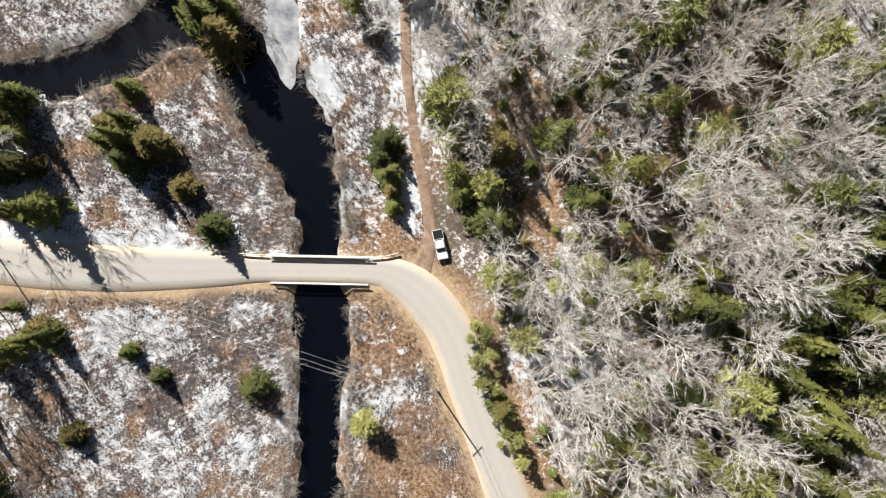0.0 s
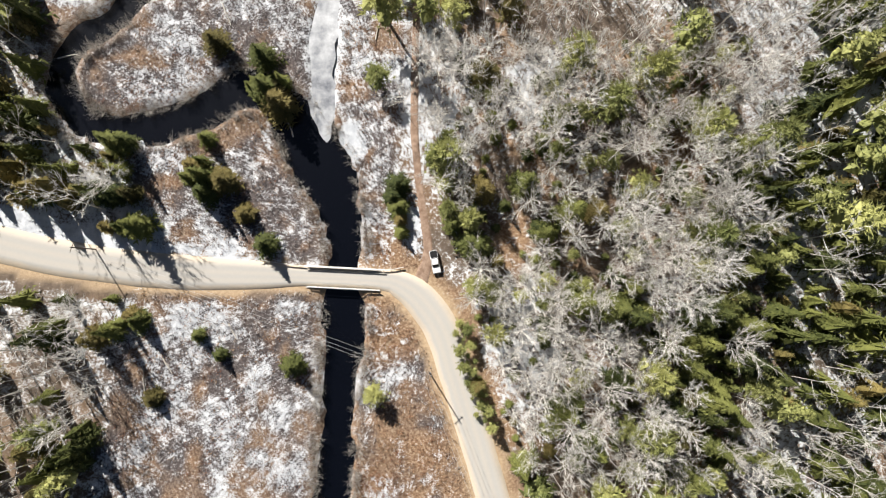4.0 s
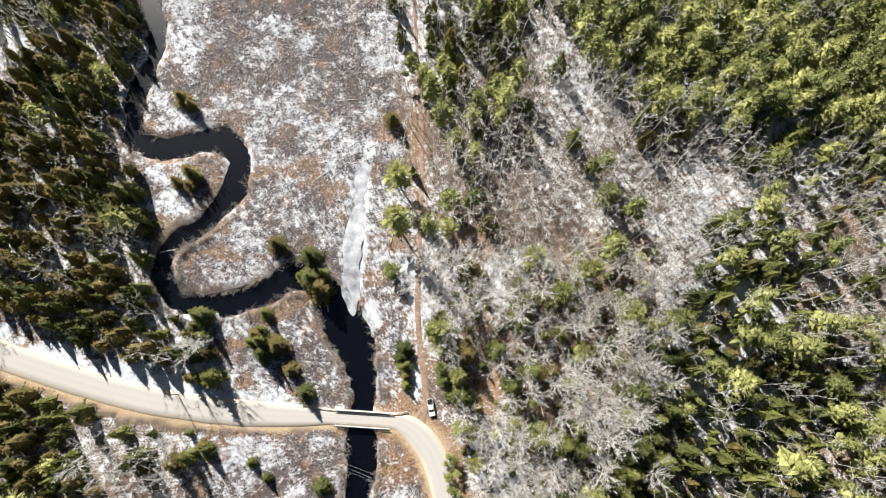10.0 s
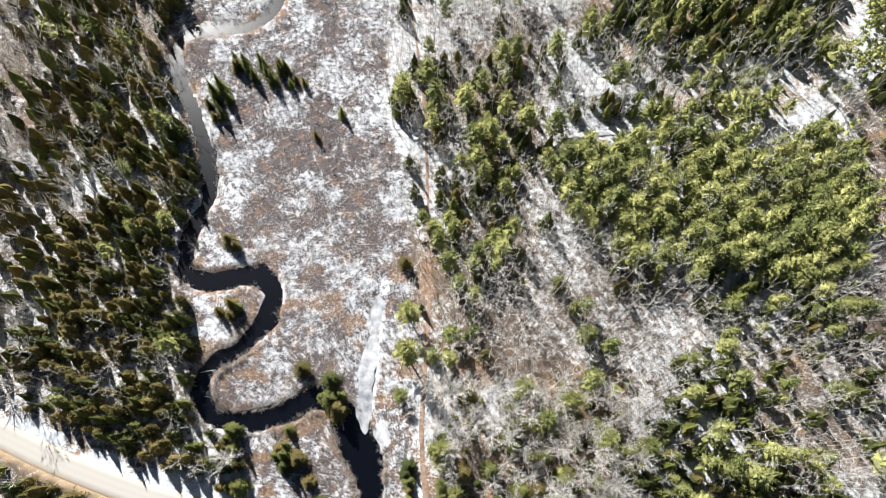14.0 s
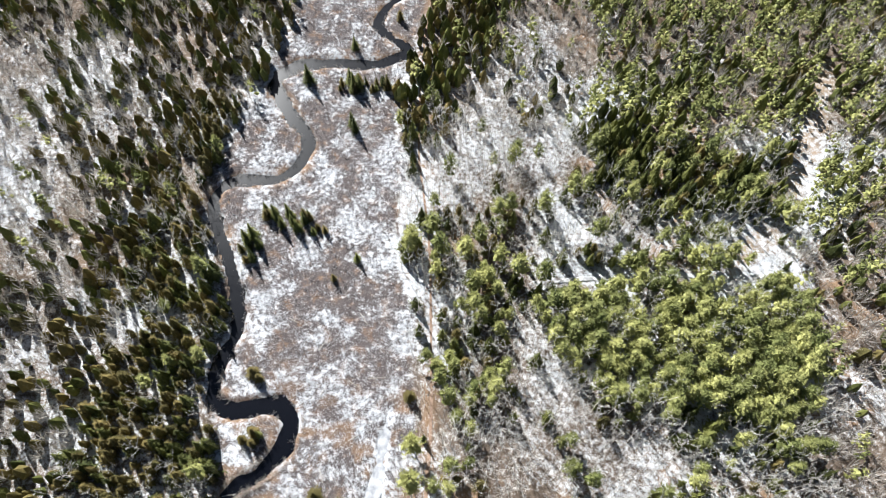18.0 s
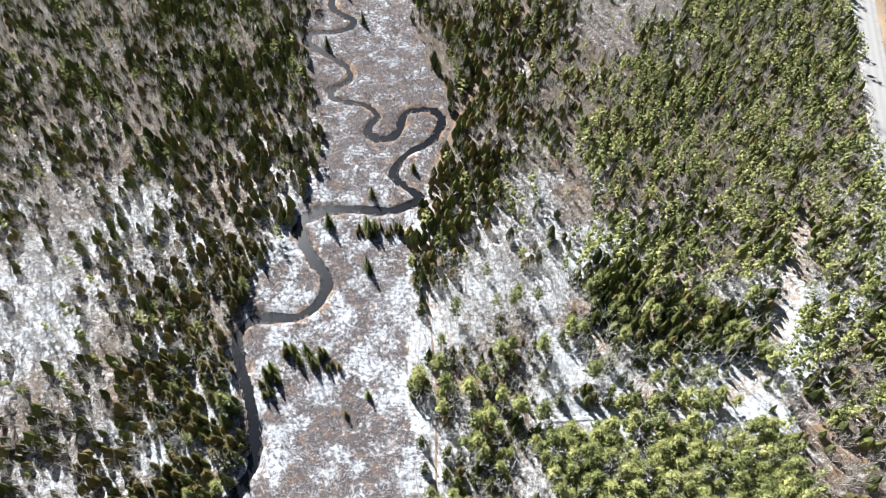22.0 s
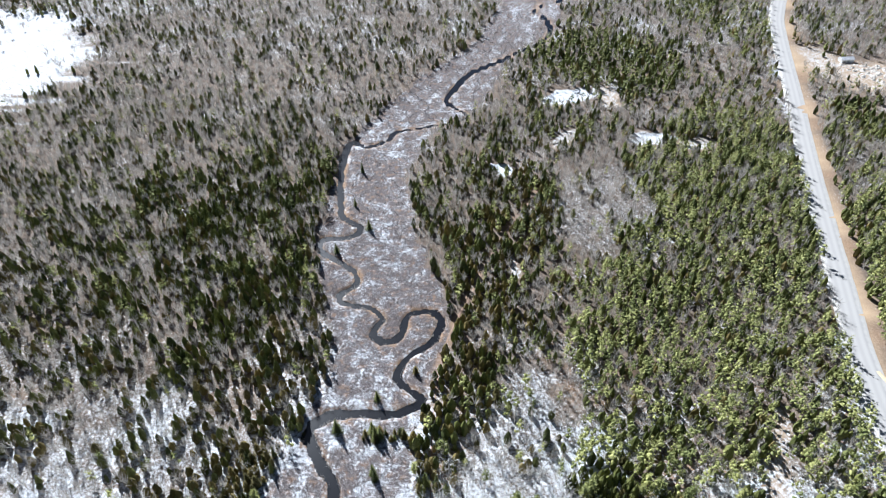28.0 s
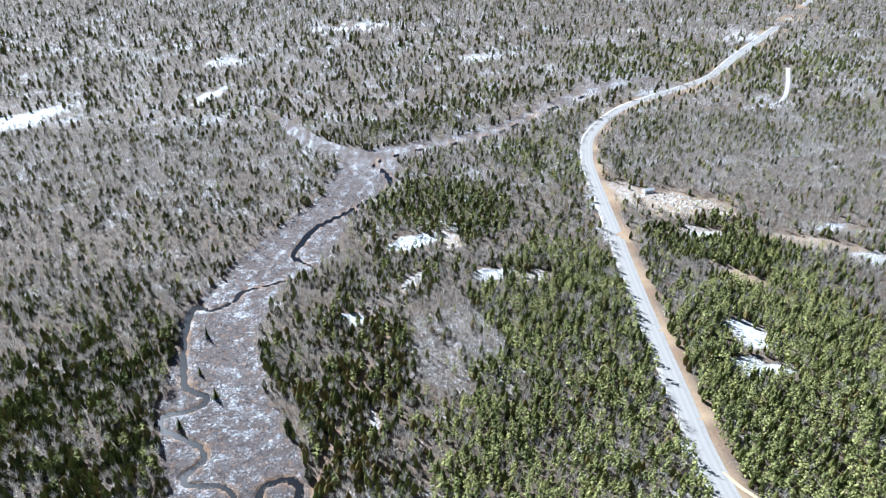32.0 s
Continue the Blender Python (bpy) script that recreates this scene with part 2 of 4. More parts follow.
def ground_build(tree, bsdf):
    # cover: R wet meadow, G snow share, B rusty leaf litter; sand: bare roadside sand
    cover = attribute(tree, "cover")
    parts = tree.nodes.new("ShaderNodeSeparateColor")
    tree.links.new(cover.outputs["Color"], parts.inputs[0])
    big, mid, fine = noise_tex(tree, 0.07, 3), noise_tex(tree, 0.42, 5, 0.65), noise_tex(tree, 1.7, 5, 0.75)
    patch = noise_tex(tree, 0.21, 4, 0.6)
    grey = ramp(tree, fine, [(0.3, (0.035, 0.028, 0.03)), (0.5, (0.095, 0.08, 0.078)), (0.7, (0.24, 0.21, 0.195))])
    rust = ramp(tree, fine, [(0.3, (0.085, 0.05, 0.038)), (0.5, (0.20, 0.13, 0.09)), (0.7, (0.36, 0.275, 0.20))])
    meadow = mix(tree, calc(tree, "MULTIPLY", calc(tree, "SUBTRACT", patch, 0.52), 8.0, True), grey, rust)
    woods = ramp(tree, mid, [(0.32, (0.085, 0.065, 0.05)), (0.55, (0.17, 0.13, 0.10)), (0.72, (0.27, 0.21, 0.16))])
    litter = ramp(tree, fine, [(0.32, (0.10, 0.05, 0.03)), (0.5, (0.29, 0.18, 0.105)), (0.68, (0.52, 0.40, 0.265))])
    base = mix(tree, parts.outputs[0], woods, meadow)
    base = mix(tree, calc(tree, "MULTIPLY", parts.outputs[2], calc(tree, "MULTIPLY", big, 2.0, True), True), base, litter)
    sand = ramp(tree, fine, [(0.3, (0.36, 0.25, 0.15)), (0.7, (0.55, 0.42, 0.28))])
    base = mix(tree, attribute(tree, "sand").outputs["Fac"], base, sand)
    # snow lies where the noises leave it
    grit = noise_tex(tree, 4.5, 4, 0.8)
    drift = calc(tree, "ADD", calc(tree, "ADD", calc(tree, "MULTIPLY", mid, 1.2), calc(tree, "MULTIPLY", fine, 1.3)), calc(tree, "ADD", calc(tree, "MULTIPLY", grit, 1.2), calc(tree, "MULTIPLY", big, 0.5)))
    level = calc(tree, "SUBTRACT", 2.6, parts.outputs[1])
    fac = calc(tree, "MULTIPLY", calc(tree, "SUBTRACT", drift, level), 7.5, True)
    snow = ramp(tree, mid, [(0.3, (0.40, 0.42, 0.46)), (0.5, (0.53, 0.55, 0.58)), (0.68, (0.72, 0.73, 0.75))])
    tree.links.new(mix(tree, fac, base, snow), bsdf.inputs["Base Color"])
    bump(tree, bsdf, fine, 0.5, 0.25)


def plant_build(dark, light, through_light=0.25):
    def build(tree, bsdf):
        grain = calc(tree, "MULTIPLY", calc(tree, "SUBTRACT", noise_tex(tree, 1.4, 3), 0.5), 1.1)
        fac = calc(tree, "ADD", calc(tree, "ADD", calc(tree, "MULTIPLY", tint_value(tree), 0.7), 0.15), grain, True)
        colour = mix(tree, fac, dark, light)
        tree.links.new(colour, bsdf.inputs["Base Color"])
        if through_light:
            leaf = tree.nodes.new("ShaderNodeBsdfTranslucent")
            both = tree.nodes.new("ShaderNodeMixShader")
            both.inputs[0].default_value = through_light
            tree.links.new(colour, leaf.inputs[0])
            tree.links.new(bsdf.outputs[0], both.inputs[1])
            tree.links.new(leaf.outputs[0], both.inputs[2])
            tree.links.new(both.outputs[0], tree.nodes["Material Output"].inputs[0])
    return build


def speckle_build(a, b, scale=3.0, relief=0.3):
    def build(tree, bsdf):
        fac = calc(tree, "ADD", calc(tree, "MULTIPLY", noise_tex(tree, scale, 5), 0.7), calc(tree, "MULTIPLY", noise_tex(tree, scale * 0.13, 3), 0.3))
        tree.links.new(ramp(tree, fac, [(0.3, a), (0.7, b)]), bsdf.inputs["Base Color"])
        bump(tree, bsdf, fac, relief, 0.05)
    return build


def road_build(middle, edge):
    def build(tree, bsdf):
        uv = tree.nodes.new("ShaderNodeUVMap")
        sep = tree.nodes.new("ShaderNodeSeparateXYZ")
        tree.links.new(uv.outputs[0], sep.inputs[0])
        across = calc(tree, "ABSOLUTE", calc(tree, "SUBTRACT", sep.outputs[0], 0.5))
        fine, mid = noise_tex(tree, 1.6, 5, 0.7), noise_tex(tree, 0.22, 4)
        wear = calc(tree, "SUBTRACT", calc(tree, "ADD", across, calc(tree, "MULTIPLY", mid, 0.18)), 0.40)
        lanes = calc(tree, "MULTIPLY", calc(tree, "ADD", calc(tree, "SINE", calc(tree, "MULTIPLY", sep.outputs[0], 25.0)), 1.0), 0.09)
        base = mix(tree, lanes, middle, edge)
        base = mix(tree, calc(tree, "MULTIPLY", wear, 7.0, True), base, edge)
        base = mix(tree, calc(tree, "MULTIPLY", fine, 0.35), base, tuple(0.72 * v for v in middle))
        tree.links.new(base, bsdf.inputs["Base Color"])
        bump(tree, bsdf, fine, 0.25, 0.03)
    return build


GROUND = material("ground", ground_build, 0.95)
WATER = material("water", lambda tree, b: bump(tree, b, noise_tex(tree, 0.9, 2), 0.05, 0.05), 0.2)
# near black, with a trace of reflected sky blue put into the base
WATER.node_tree.nodes["Principled BSDF"].inputs["Base Color"].default_value = (0.002, 0.0026, 0.005, 1)
WATER.node_tree.nodes["Principled BSDF"].inputs["Specular IOR Level"].default_value = 0.5
WATER.node_tree.nodes["Principled BSDF"].inputs["IOR"].default_value = 1.5
ICE_MAT = material("thin_ice", speckle_build((0.10, 0.11, 0.135), (0.66, 0.67, 0.69), 0.32, 0.15), 0.35)
ROAD_MAT = material("road", road_build((0.46, 0.44, 0.41), (0.66, 0.55, 0.42)), 0.9)
DIRT = material("dirt_track", speckle_build((0.15, 0.085, 0.055), (0.42, 0.31, 0.235), 0.8), 0.95)
SANDY = material("sandy_lane", speckle_build((0.50, 0.38, 0.24), (0.66, 0.54, 0.38), 1.0), 0.95)
SNOWROAD = material("packed_snow", speckle_build((0.36, 0.36, 0.37), (0.74, 0.74, 0.75), 0.9), 0.9)
HIGHWAY_MAT = material("salted_asphalt", road_build((0.35, 0.335, 0.32), (0.62, 0.59, 0.55)), 0.9)
SPRUCE = material("spruce_needles", plant_build((0.026, 0.040, 0.013), (0.23, 0.24, 0.068), 0.22), 0.75)
CEDAR = material("cedar_needles", plant_build((0.055, 0.056, 0.018), (0.30, 0.235, 0.085), 0.22), 0.75)
PINE = material("pine_needles", plant_build((0.10, 0.125, 0.038), (0.46, 0.455, 0.165), 0.10), 0.7)
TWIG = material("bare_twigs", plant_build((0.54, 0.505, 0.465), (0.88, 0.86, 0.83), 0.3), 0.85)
# darker twig copy for far woods and bushes, some haze put into its colour
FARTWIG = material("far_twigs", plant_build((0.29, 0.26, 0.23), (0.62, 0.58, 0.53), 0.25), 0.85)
BARK = material("grey_bark", speckle_build((0.50, 0.46, 0.41), (0.86, 0.83, 0.78), 4.0), 0.9)
DARKBARK = material("dark_bark", speckle_build((0.06, 0.045, 0.035), (0.15, 0.11, 0.085), 5.0), 0.95)


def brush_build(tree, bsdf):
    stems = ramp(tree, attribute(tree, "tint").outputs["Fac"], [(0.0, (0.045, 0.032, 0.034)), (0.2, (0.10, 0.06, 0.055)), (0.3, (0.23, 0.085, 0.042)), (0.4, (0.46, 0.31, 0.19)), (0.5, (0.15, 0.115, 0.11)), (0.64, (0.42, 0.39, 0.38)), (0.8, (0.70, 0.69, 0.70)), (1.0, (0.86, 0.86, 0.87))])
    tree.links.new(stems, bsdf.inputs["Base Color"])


BRUSH = material("meadow_brush", brush_build, 0.9)
CONCRETE = material("concrete", speckle_build((0.34, 0.32, 0.29), (0.58, 0.56, 0.52), 2.0), 0.85)


# ================= mesh helpers =================
def mesh_np(name, verts, tris, mat, tint=None, smooth=False):
    me = bpy.data.meshes.new(name)
    verts, tris = np.asarray(verts, np.float32), np.asarray(tris, np.int32)
    me.vertices.add(len(verts))
    me.vertices.foreach_set("co", verts.ravel())
    n, k = tris.shape
    me.loops.add(n * k)
    me.loops.foreach_set("vertex_index", tris.ravel())
    me.polygons.add(n)
    me.polygons.foreach_set("loop_start", np.arange(0, n * k, k, dtype=np.int32))
    me.polygons.foreach_set("use_smooth", np.full(n, smooth))
    if tint is not None:
        me.attributes.new("tint", "FLOAT", "POINT").data.foreach_set("value", np.asarray(tint, np.float32))
    me.update(calc_edges=True)
    me.materials.append(mat)
    return me


def part(name, bm, mat, parent=None, label=""):
    """Links a bmesh as one mesh object under a thing or a part."""
    me = bpy.data.meshes.new(name)
    bm.to_mesh(me)
    bm.free()
    me.materials.append(mat)
    ob = new(name, me)
    ob.parent = parent
    return tagged(ob, label)


def box(bm, x, y, z, sx, sy, sz, turn=0.0, bevel=0.0):
    """A box by its centre and full sizes, turned about z by degrees."""
    m = pose(x, y, z, 0, 0, turn) @ Matrix.Diagonal((sx, sy, sz, 1))
    made = bmesh.ops.create_cube(bm, size=1, matrix=m)["verts"]
    if bevel:
        edges = list({e for v in made for e in v.link_edges})
        bmesh.ops.bevel(bm, geom=edges, offset=bevel, segments=2, affect="EDGES")
    return bm


def strip(name, line, mat, z, label, category, lift=None, edge=0.25, ragged=0.05):
    """A sheet along a line of x, y, half width, with real thickness at its edges."""
    p = np.asarray(line)
    d = np.gradient(p[:, :2], axis=0)
    d /= np.linalg.norm(d, axis=1)[:, None]
    nrm = np.stack([-d[:, 1], d[:, 0]], 1)
    cols = np.array([-1.0, -0.98, -0.5, 0.0, 0.5, 0.98, 1.0])
    drop = np.array([-edge, 0, 0.03, 0.05, 0.03, 0, -edge]) if edge else np.zeros(7)
    v = np.zeros((len(p), len(cols), 3))
    rag = 1 + ragged * (vnoise(p[:, 0], p[:, 1], 4) - 0.5)
    for k, c in enumerate(cols):
        v[:, k, :2] = p[:, :2] + nrm * (c * p[:, 2] * rag)[:, None]
        v[:, k, 2] = z + drop[k] + (0 if lift is None else lift(p[:, 0], p[:, 1]))
    n, m = len(p), len(cols)
    idx = np.arange(n * m).reshape(n, m)
    quads = np.stack([idx[:-1, :-1], idx[:-1, 1:], idx[1:, 1:], idx[1:, :-1]], -1).reshape(-1, 4)[:, ::-1]
    me = mesh_np(name, v.reshape(-1, 3), quads, mat, smooth=True)
    along = np.r_[0, np.cumsum(np.hypot(*np.diff(p[:, :2], axis=0).T))]
    uv = np.stack([np.broadcast_to((cols + 1) / 2, (n, m)), np.broadcast_to(along[:, None], (n, m))], -1).reshape(-1, 2)
    me.uv_layers.new(name="UVMap").data.foreach_set("uv", uv[quads.ravel()].astype(np.float32).ravel())
    return tagged(new(name, me), label, category, kind="structure")


# ================= ground and water =================
def graded(fine, start, end, grow):
    """Cell edges: rows of (to, step), then ever wider cells out to both ends."""
    at, out = fine[0][0], [fine[0][0]]
    for to, gap in fine[1:]:
        while at < to:
            at += gap
            out.append(at)
    gap = fine[-1][1]
    while at < end:
        gap *= grow
        at += gap
        out.append(at)
    at, gap, low = out[0], fine[1][1], []
    while at > start:
        gap *= grow
        at -= gap
        low.append(at)
    return np.array(low[::-1] + out)


gx = graded([(-178, 0), (15, 1.6), (135, 3.4)], -6500, 6500, 1.09)
gy = graded([(-52, 0), (120, 1.55), (480, 2.6), (700, 4.0)], -3000, 9000, 1.06)
X, Y = np.meshgrid(gx, gy)
Z = ground_z(X, Y)
idx = np.arange(X.size).reshape(X.shape)
quads = np.stack([idx[:-1, :-1], idx[:-1, 1:], idx[1:, 1:], idx[1:, :-1]], -1).reshape(-1, 4)
me = mesh_np("ground", np.stack([X, Y, Z], -1).reshape(-1, 3), quads, GROUND, smooth=True)
marsh = marsh_at(X, Y)
clear, clear_snow = clearing_at(X, Y)
r_d, r_side = away(X, Y, ROAD)
h_d, h_side = away(X, Y, HIGHWAY)
t_d, t_side = away(X, Y, TRACK)
far_snow = vnoise(X, Y, 120)
snow = np.where(marsh > 0.5, 0.56 - 0.09 * step(40, 110, Y) - 0.06 * step(150, 260, Y) + 0.40 * (vnoise(X, Y, 6) - 0.5) + 0.16 * (vnoise(X, Y, 24) - 0.5), 0.53 + 0.45 * (vnoise(X, Y, 26) - 0.5) + 0.02 * (X < -60))
WX = X + 60 * (vnoise(X, Y, 38) - 0.5) + 20 * (vnoise(X, Y, 11) - 0.5)
WY = Y + 60 * (vnoise(X, Y, 39) - 0.5) + 20 * (vnoise(X, Y, 12) - 0.5)
snow = snow + 0.02 * marsh * step(40, 80, Y)
snow = snow - 0.04 * step(250, 330, Y) - 0.24 * (1 - marsh) * step(250, 380, Y) * (0.45 + 0.55 * step(1000, 650, Y)) 
snow = snow * (1 - clear) + clear * clear_snow
for cx, cy, a, b, turn, white in ((-250, 195, 95, 65, 30, 0.56), (-145, 75, 50, 70, 0, 0.54), (10, 245, 45, 65, 0, 0.59), (100, 70, 45, 30, 20, 0.55), (17, 22, 17, 24, 0, 0.62), (85, 510, 60, 80, 0, 0.46)):
    snow = np.maximum(snow, white * step(1.2, 0.7, in_ellipse(WX, WY, cx, cy, a, b, turn)))
verge = step(5.5, 3.5, r_d + 4 * vnoise(X, Y, 5)) * step(-0.2, 0.5, r_d) * (r_side > 0) * step(-30, -46, X + 8 * vnoise(X, Y, 7))
snow = snow * (1 - verge) + 1.1 * verge
snow = np.where((h_side > 0) & (h_d < 1 + 4 * vnoise(X, Y, 14)), 0.62, snow)
snow = np.where((r_side < 0) & (r_d < 3), 0.25, snow)
bend = (r_side > 0) * (X > -9) * step(7, 4, r_d + 3 * vnoise(X, Y, 4))
snow = snow * (1 - bend) + 0.12 * bend
dry = marsh * (Y < 24) * (X > -17) * step(0.34, 0.66, vnoise(X, Y, 4) + 0.25 * step(8, 2, r_d))
snow = snow - 0.07 * dry
snow = np.where((h_side < 0) & (h_d < 18), 0.1, snow)
i_d, _ = away(X, Y, ICE)
snow = np.maximum(snow, 0.74 * step(6, 1, i_d + 3 * vnoise(X, Y, 3)))
snow = np.maximum(snow, 1.0 * step(1.1, 0.6, in_ellipse(X, Y, -20.5, 27, 3.6, 5.5, 20) + 0.5 * (vnoise(X, Y, 3.3) - 0.5)))
snow = snow - 0.14 * (1 - marsh) * step(20, 34, X) * step(80, 62, X) * step(62, 48, Y) * step(-60, -40, Y)
snow = snow - 0.08 * marsh * step(-26, -40, X) * step(6, 12, Y) * step(60, 40, Y)
snow = np.maximum(snow, 0.95 * step(1.15, 0.7, in_ellipse(X, Y, -5.4, 6.5, 1.9, 6.0, 4) + 0.6 * (vnoise(X, Y, 2.4) - 0.5)))
snow = snow - 0.12 * step(-56, -66, X) * step(-1, -8, Y) * (1 - marsh)
litter = step(0.55, 0.75, vnoise(X + 0.5 * Y, Y, 7)) * step(0.35, 0.6, vnoise(X, Y, 34)) * (1 - marsh) * 0.95 * step(400, 250, Y) * (0.35 + 0.65 * (X > -60)) + 0.9 * step(0.52, 0.7, vnoise(X, Y, 5.3)) * step(2, 12, X) * step(70, 50, Y) * step(75, 60, X) + step(5, 1.5, np.abs(t_d)) * 0.6 * step(0.3, 0.7, vnoise(X, Y, 12))
sand = np.maximum(step(2.2, 0.6, r_d + 1.6 * vnoise(X, Y, 3) - (r_side < 0) * 0.8), (h_side < 0) * step(15.0, 11.5, h_d + 3 * vnoise(X, Y, 9)) * (0.45 + 0.45 * vnoise(X, Y, 5)))
river_d, _ = away(X, Y, RIVER)
litter = np.maximum(litter, 0.9 * marsh * step(6, 1.5, river_d + 5 * vnoise(X, Y, 7)))
litter = np.maximum(litter, np.maximum(0.8 * bend, 0.85 * dry))
litter = np.maximum(litter, 0.8 * (h_side < 0) * (h_d < 17) * vnoise(X, Y, 12))
litter = np.maximum(litter, 0.6 * marsh * step(0.58, 0.74, vnoise(X + 3, Y, 4.6)) * step(120, 60, Y))
snow = snow - 0.12 * marsh * step(0.58, 0.74, vnoise(X + 3, Y, 4.6)) * step(120, 60, Y)
sand = np.maximum(sand, clear * (1 - clear_snow) * 0.9)
cover = np.stack([marsh, np.clip(snow, 0, 1.2), np.clip(litter, 0, 1), np.ones_like(X)], -1)
me.attributes.new("cover", "FLOAT_COLOR", "POINT").data.foreach_set("color", cover.astype(np.float32).ravel())
me.attributes.new("sand", "FLOAT", "POINT").data.foreach_set("value", sand.astype(np.float32).ravel())
tagged(new("ground", me), "snow-dusted brown wet meadow and forest floor", "ground", kind="structure")

strip("water", np.column_stack([RIVER[:, :2], RIVER[:, 2] + 2.4]), WATER, WATER_Z - 0.05, "still dark river winding through the meadow", "river", edge=0)
strip("ice", np.column_stack([ICE[:, :2], ICE[:, 2] + 1.2]), ICE_MAT, WATER_Z + 0.12, "grey ice on a side channel of the river", "ice", edge=0, ragged=1.1)
strip("road", ROAD, ROAD_MAT, 0.10, "pale sandy country road with tyre-worn lanes", "road")
strip("dirt_track", TRACK, DIRT, 0.04, "narrow brown dirt track along the wood's edge", "track")
strip("snowy_track", SNOWTRACK, SNOWROAD, 0.12, "snow-covered forest track in a gap between pines", "track", ragged=1.2)
strip("highway", HIGHWAY + (3.8, 0, 4.9), HIGHWAY_MAT, 0.15, "straight grey road with salted, snowy edges", "road", lambda x, y: ground_z(x, y) * (np.hypot(x, y) > 1300))
LOOP = curve([(262, 343, 1.2), (264, 337, 1.6), (268, 327, 1.7), (275, 312, 1.6), (269, 283, 1.4)], 2)
strip("verge_lane", LOOP, SANDY, 0.20, "pale sandy lane curling off the highway verge", "track")
strip("far_track", FARTRACK, SNOWROAD, 0.4, "distant pale snowy lane", "track", ground_z)


# ================= plants: templates =================
def tube(a, b, ra, rb, sides=3):
    """Verts and tris of a tapered stick."""
    a, b = np.asarray(a, float), np.asarray(b, float)
    d = (b - a) / (np.linalg.norm(b - a) + 1e-9)
    u = np.cross(d, (0.3, 0.2, 1) if abs(d[2]) < 0.9 else (1, 0, 0.1))
    u /= np.linalg.norm(u)
    w = np.cross(d, u)
    ang = np.arange(sides) * 2 * math.pi / sides
    ring = np.cos(ang)[:, None] * u + np.sin(ang)[:, None] * w
    v = np.vstack([a + ring * ra, b + ring * rb])
    k = np.arange(sides)
    n = (k + 1) % sides
    return v, np.vstack([np.stack([k, n, n + sides], 1), np.stack([k, n + sides, k + sides], 1)])


def blade(a, b, width, up=(0, 0, 1)):
    """A thin pointed leaf-like sliver from a to b: two tris, slightly folded."""
    a, b = np.asarray(a, float), np.asarray(b, float)
    d = b - a
    u = np.cross(d, up)
    u = u / (np.linalg.norm(u) + 1e-9) * width / 2
    m = a + d * 0.45
    return np.array([a, m + u, b, m - u]), np.array([[0, 1, 2], [0, 2, 3]])


def thorn(a, b, width, up=(0, 0, 1)):
    """One tri that tapers from a to its tip b."""
    a, b = np.asarray(a, float), np.asarray(b, float)
    u = np.cross(b - a, up)
    u = u / (np.linalg.norm(u) + 1e-9) * width / 2
    return np.array([a + u, b, a - u]), np.array([[0, 1, 2]])


def joined(pieces):
    vs, fs, n = [], [], 0
    for v, f in pieces:
        vs.append(v)
        fs.append(f + n)
        n += len(v)
    return np.vstack(vs), np.vstack(fs)


def round_dir(a, z=0.0):
    return np.array([math.cos(a), math.sin(a), z])


def spruce(r, height, radius, whorls, arms, fingers, taper=0.9, lift=-0.12):
    """A conifer: trunk, and ragged boughs in whorls, each a spine with side sprays."""
    trunk = tube((0, 0, -0.3), (0, 0, height * 0.97), height * 0.011 + 0.04, 0.02, 5)
    lean = r.normal(0, 0.012, 2)
    out = []
    for k in range(whorls):
        f = (k + r.uniform(0.2, 0.8)) / whorls
        z = height * (0.08 + 0.90 * f)
        reach = radius * (1 - f) ** taper * r.uniform(0.75, 1.12) + 0.14
        n = max(4, int(round(arms * (1 - 0.5 * f))))
        turn = r.uniform(0, 6.28)
        for j in range(n):
            d = round_dir(turn + (j + r.uniform(-0.3, 0.3)) * 2 * math.pi / n)
            s = np.array([-d[1], d[0], 0])
            L = reach * r.uniform(0.6, 1.18)
            p0 = np.array([lean[0] * z, lean[1] * z, z])
            p1 = p0 + d * L + np.array([0, 0, -L * r.uniform(0.12, 0.42)])
            out.append(thorn(p0, p1, L * 0.16 + 0.12))
            for q in range(fingers):
                g = 0.28 + 0.70 * (q + r.random()) / fingers
                o = p0 + (p1 - p0) * g
                side = 1 if q % 2 else -1
                e = o + (d * r.uniform(0.35, 0.75) + s * side * r.uniform(0.5, 0.95)) * (L * 0.42 * (1.25 - 0.75 * g) + 0.12) + np.array([0, 0, L * (lift + r.normal(0, 0.07))])
                out.append(thorn(o - d * 0.05, e, L * 0.10 + 0.11, (r.normal(0, 0.35), r.normal(0, 0.35), 1)))
    out.append(blade((0, 0, height * 0.9), (0.05, 0, height * 1.02), 0.2, (1, 0, 0)))
    return trunk, joined(out)


def rosette(r, o, size, needles, along):
    """Needles that burst from one point, up and outwards."""
    out = []
    for q in range(needles):
        e = round_dir(q * 2.4 + r.uniform(-0.5, 0.5), r.uniform(0.1, 0.9)) + along * 0.55
        out.append(thorn(o - e * size * 0.15, o + e * size * r.uniform(0.7, 1.15), size * 0.34, (r.normal(0, 0.6), r.normal(0, 0.6), 1)))
    return out


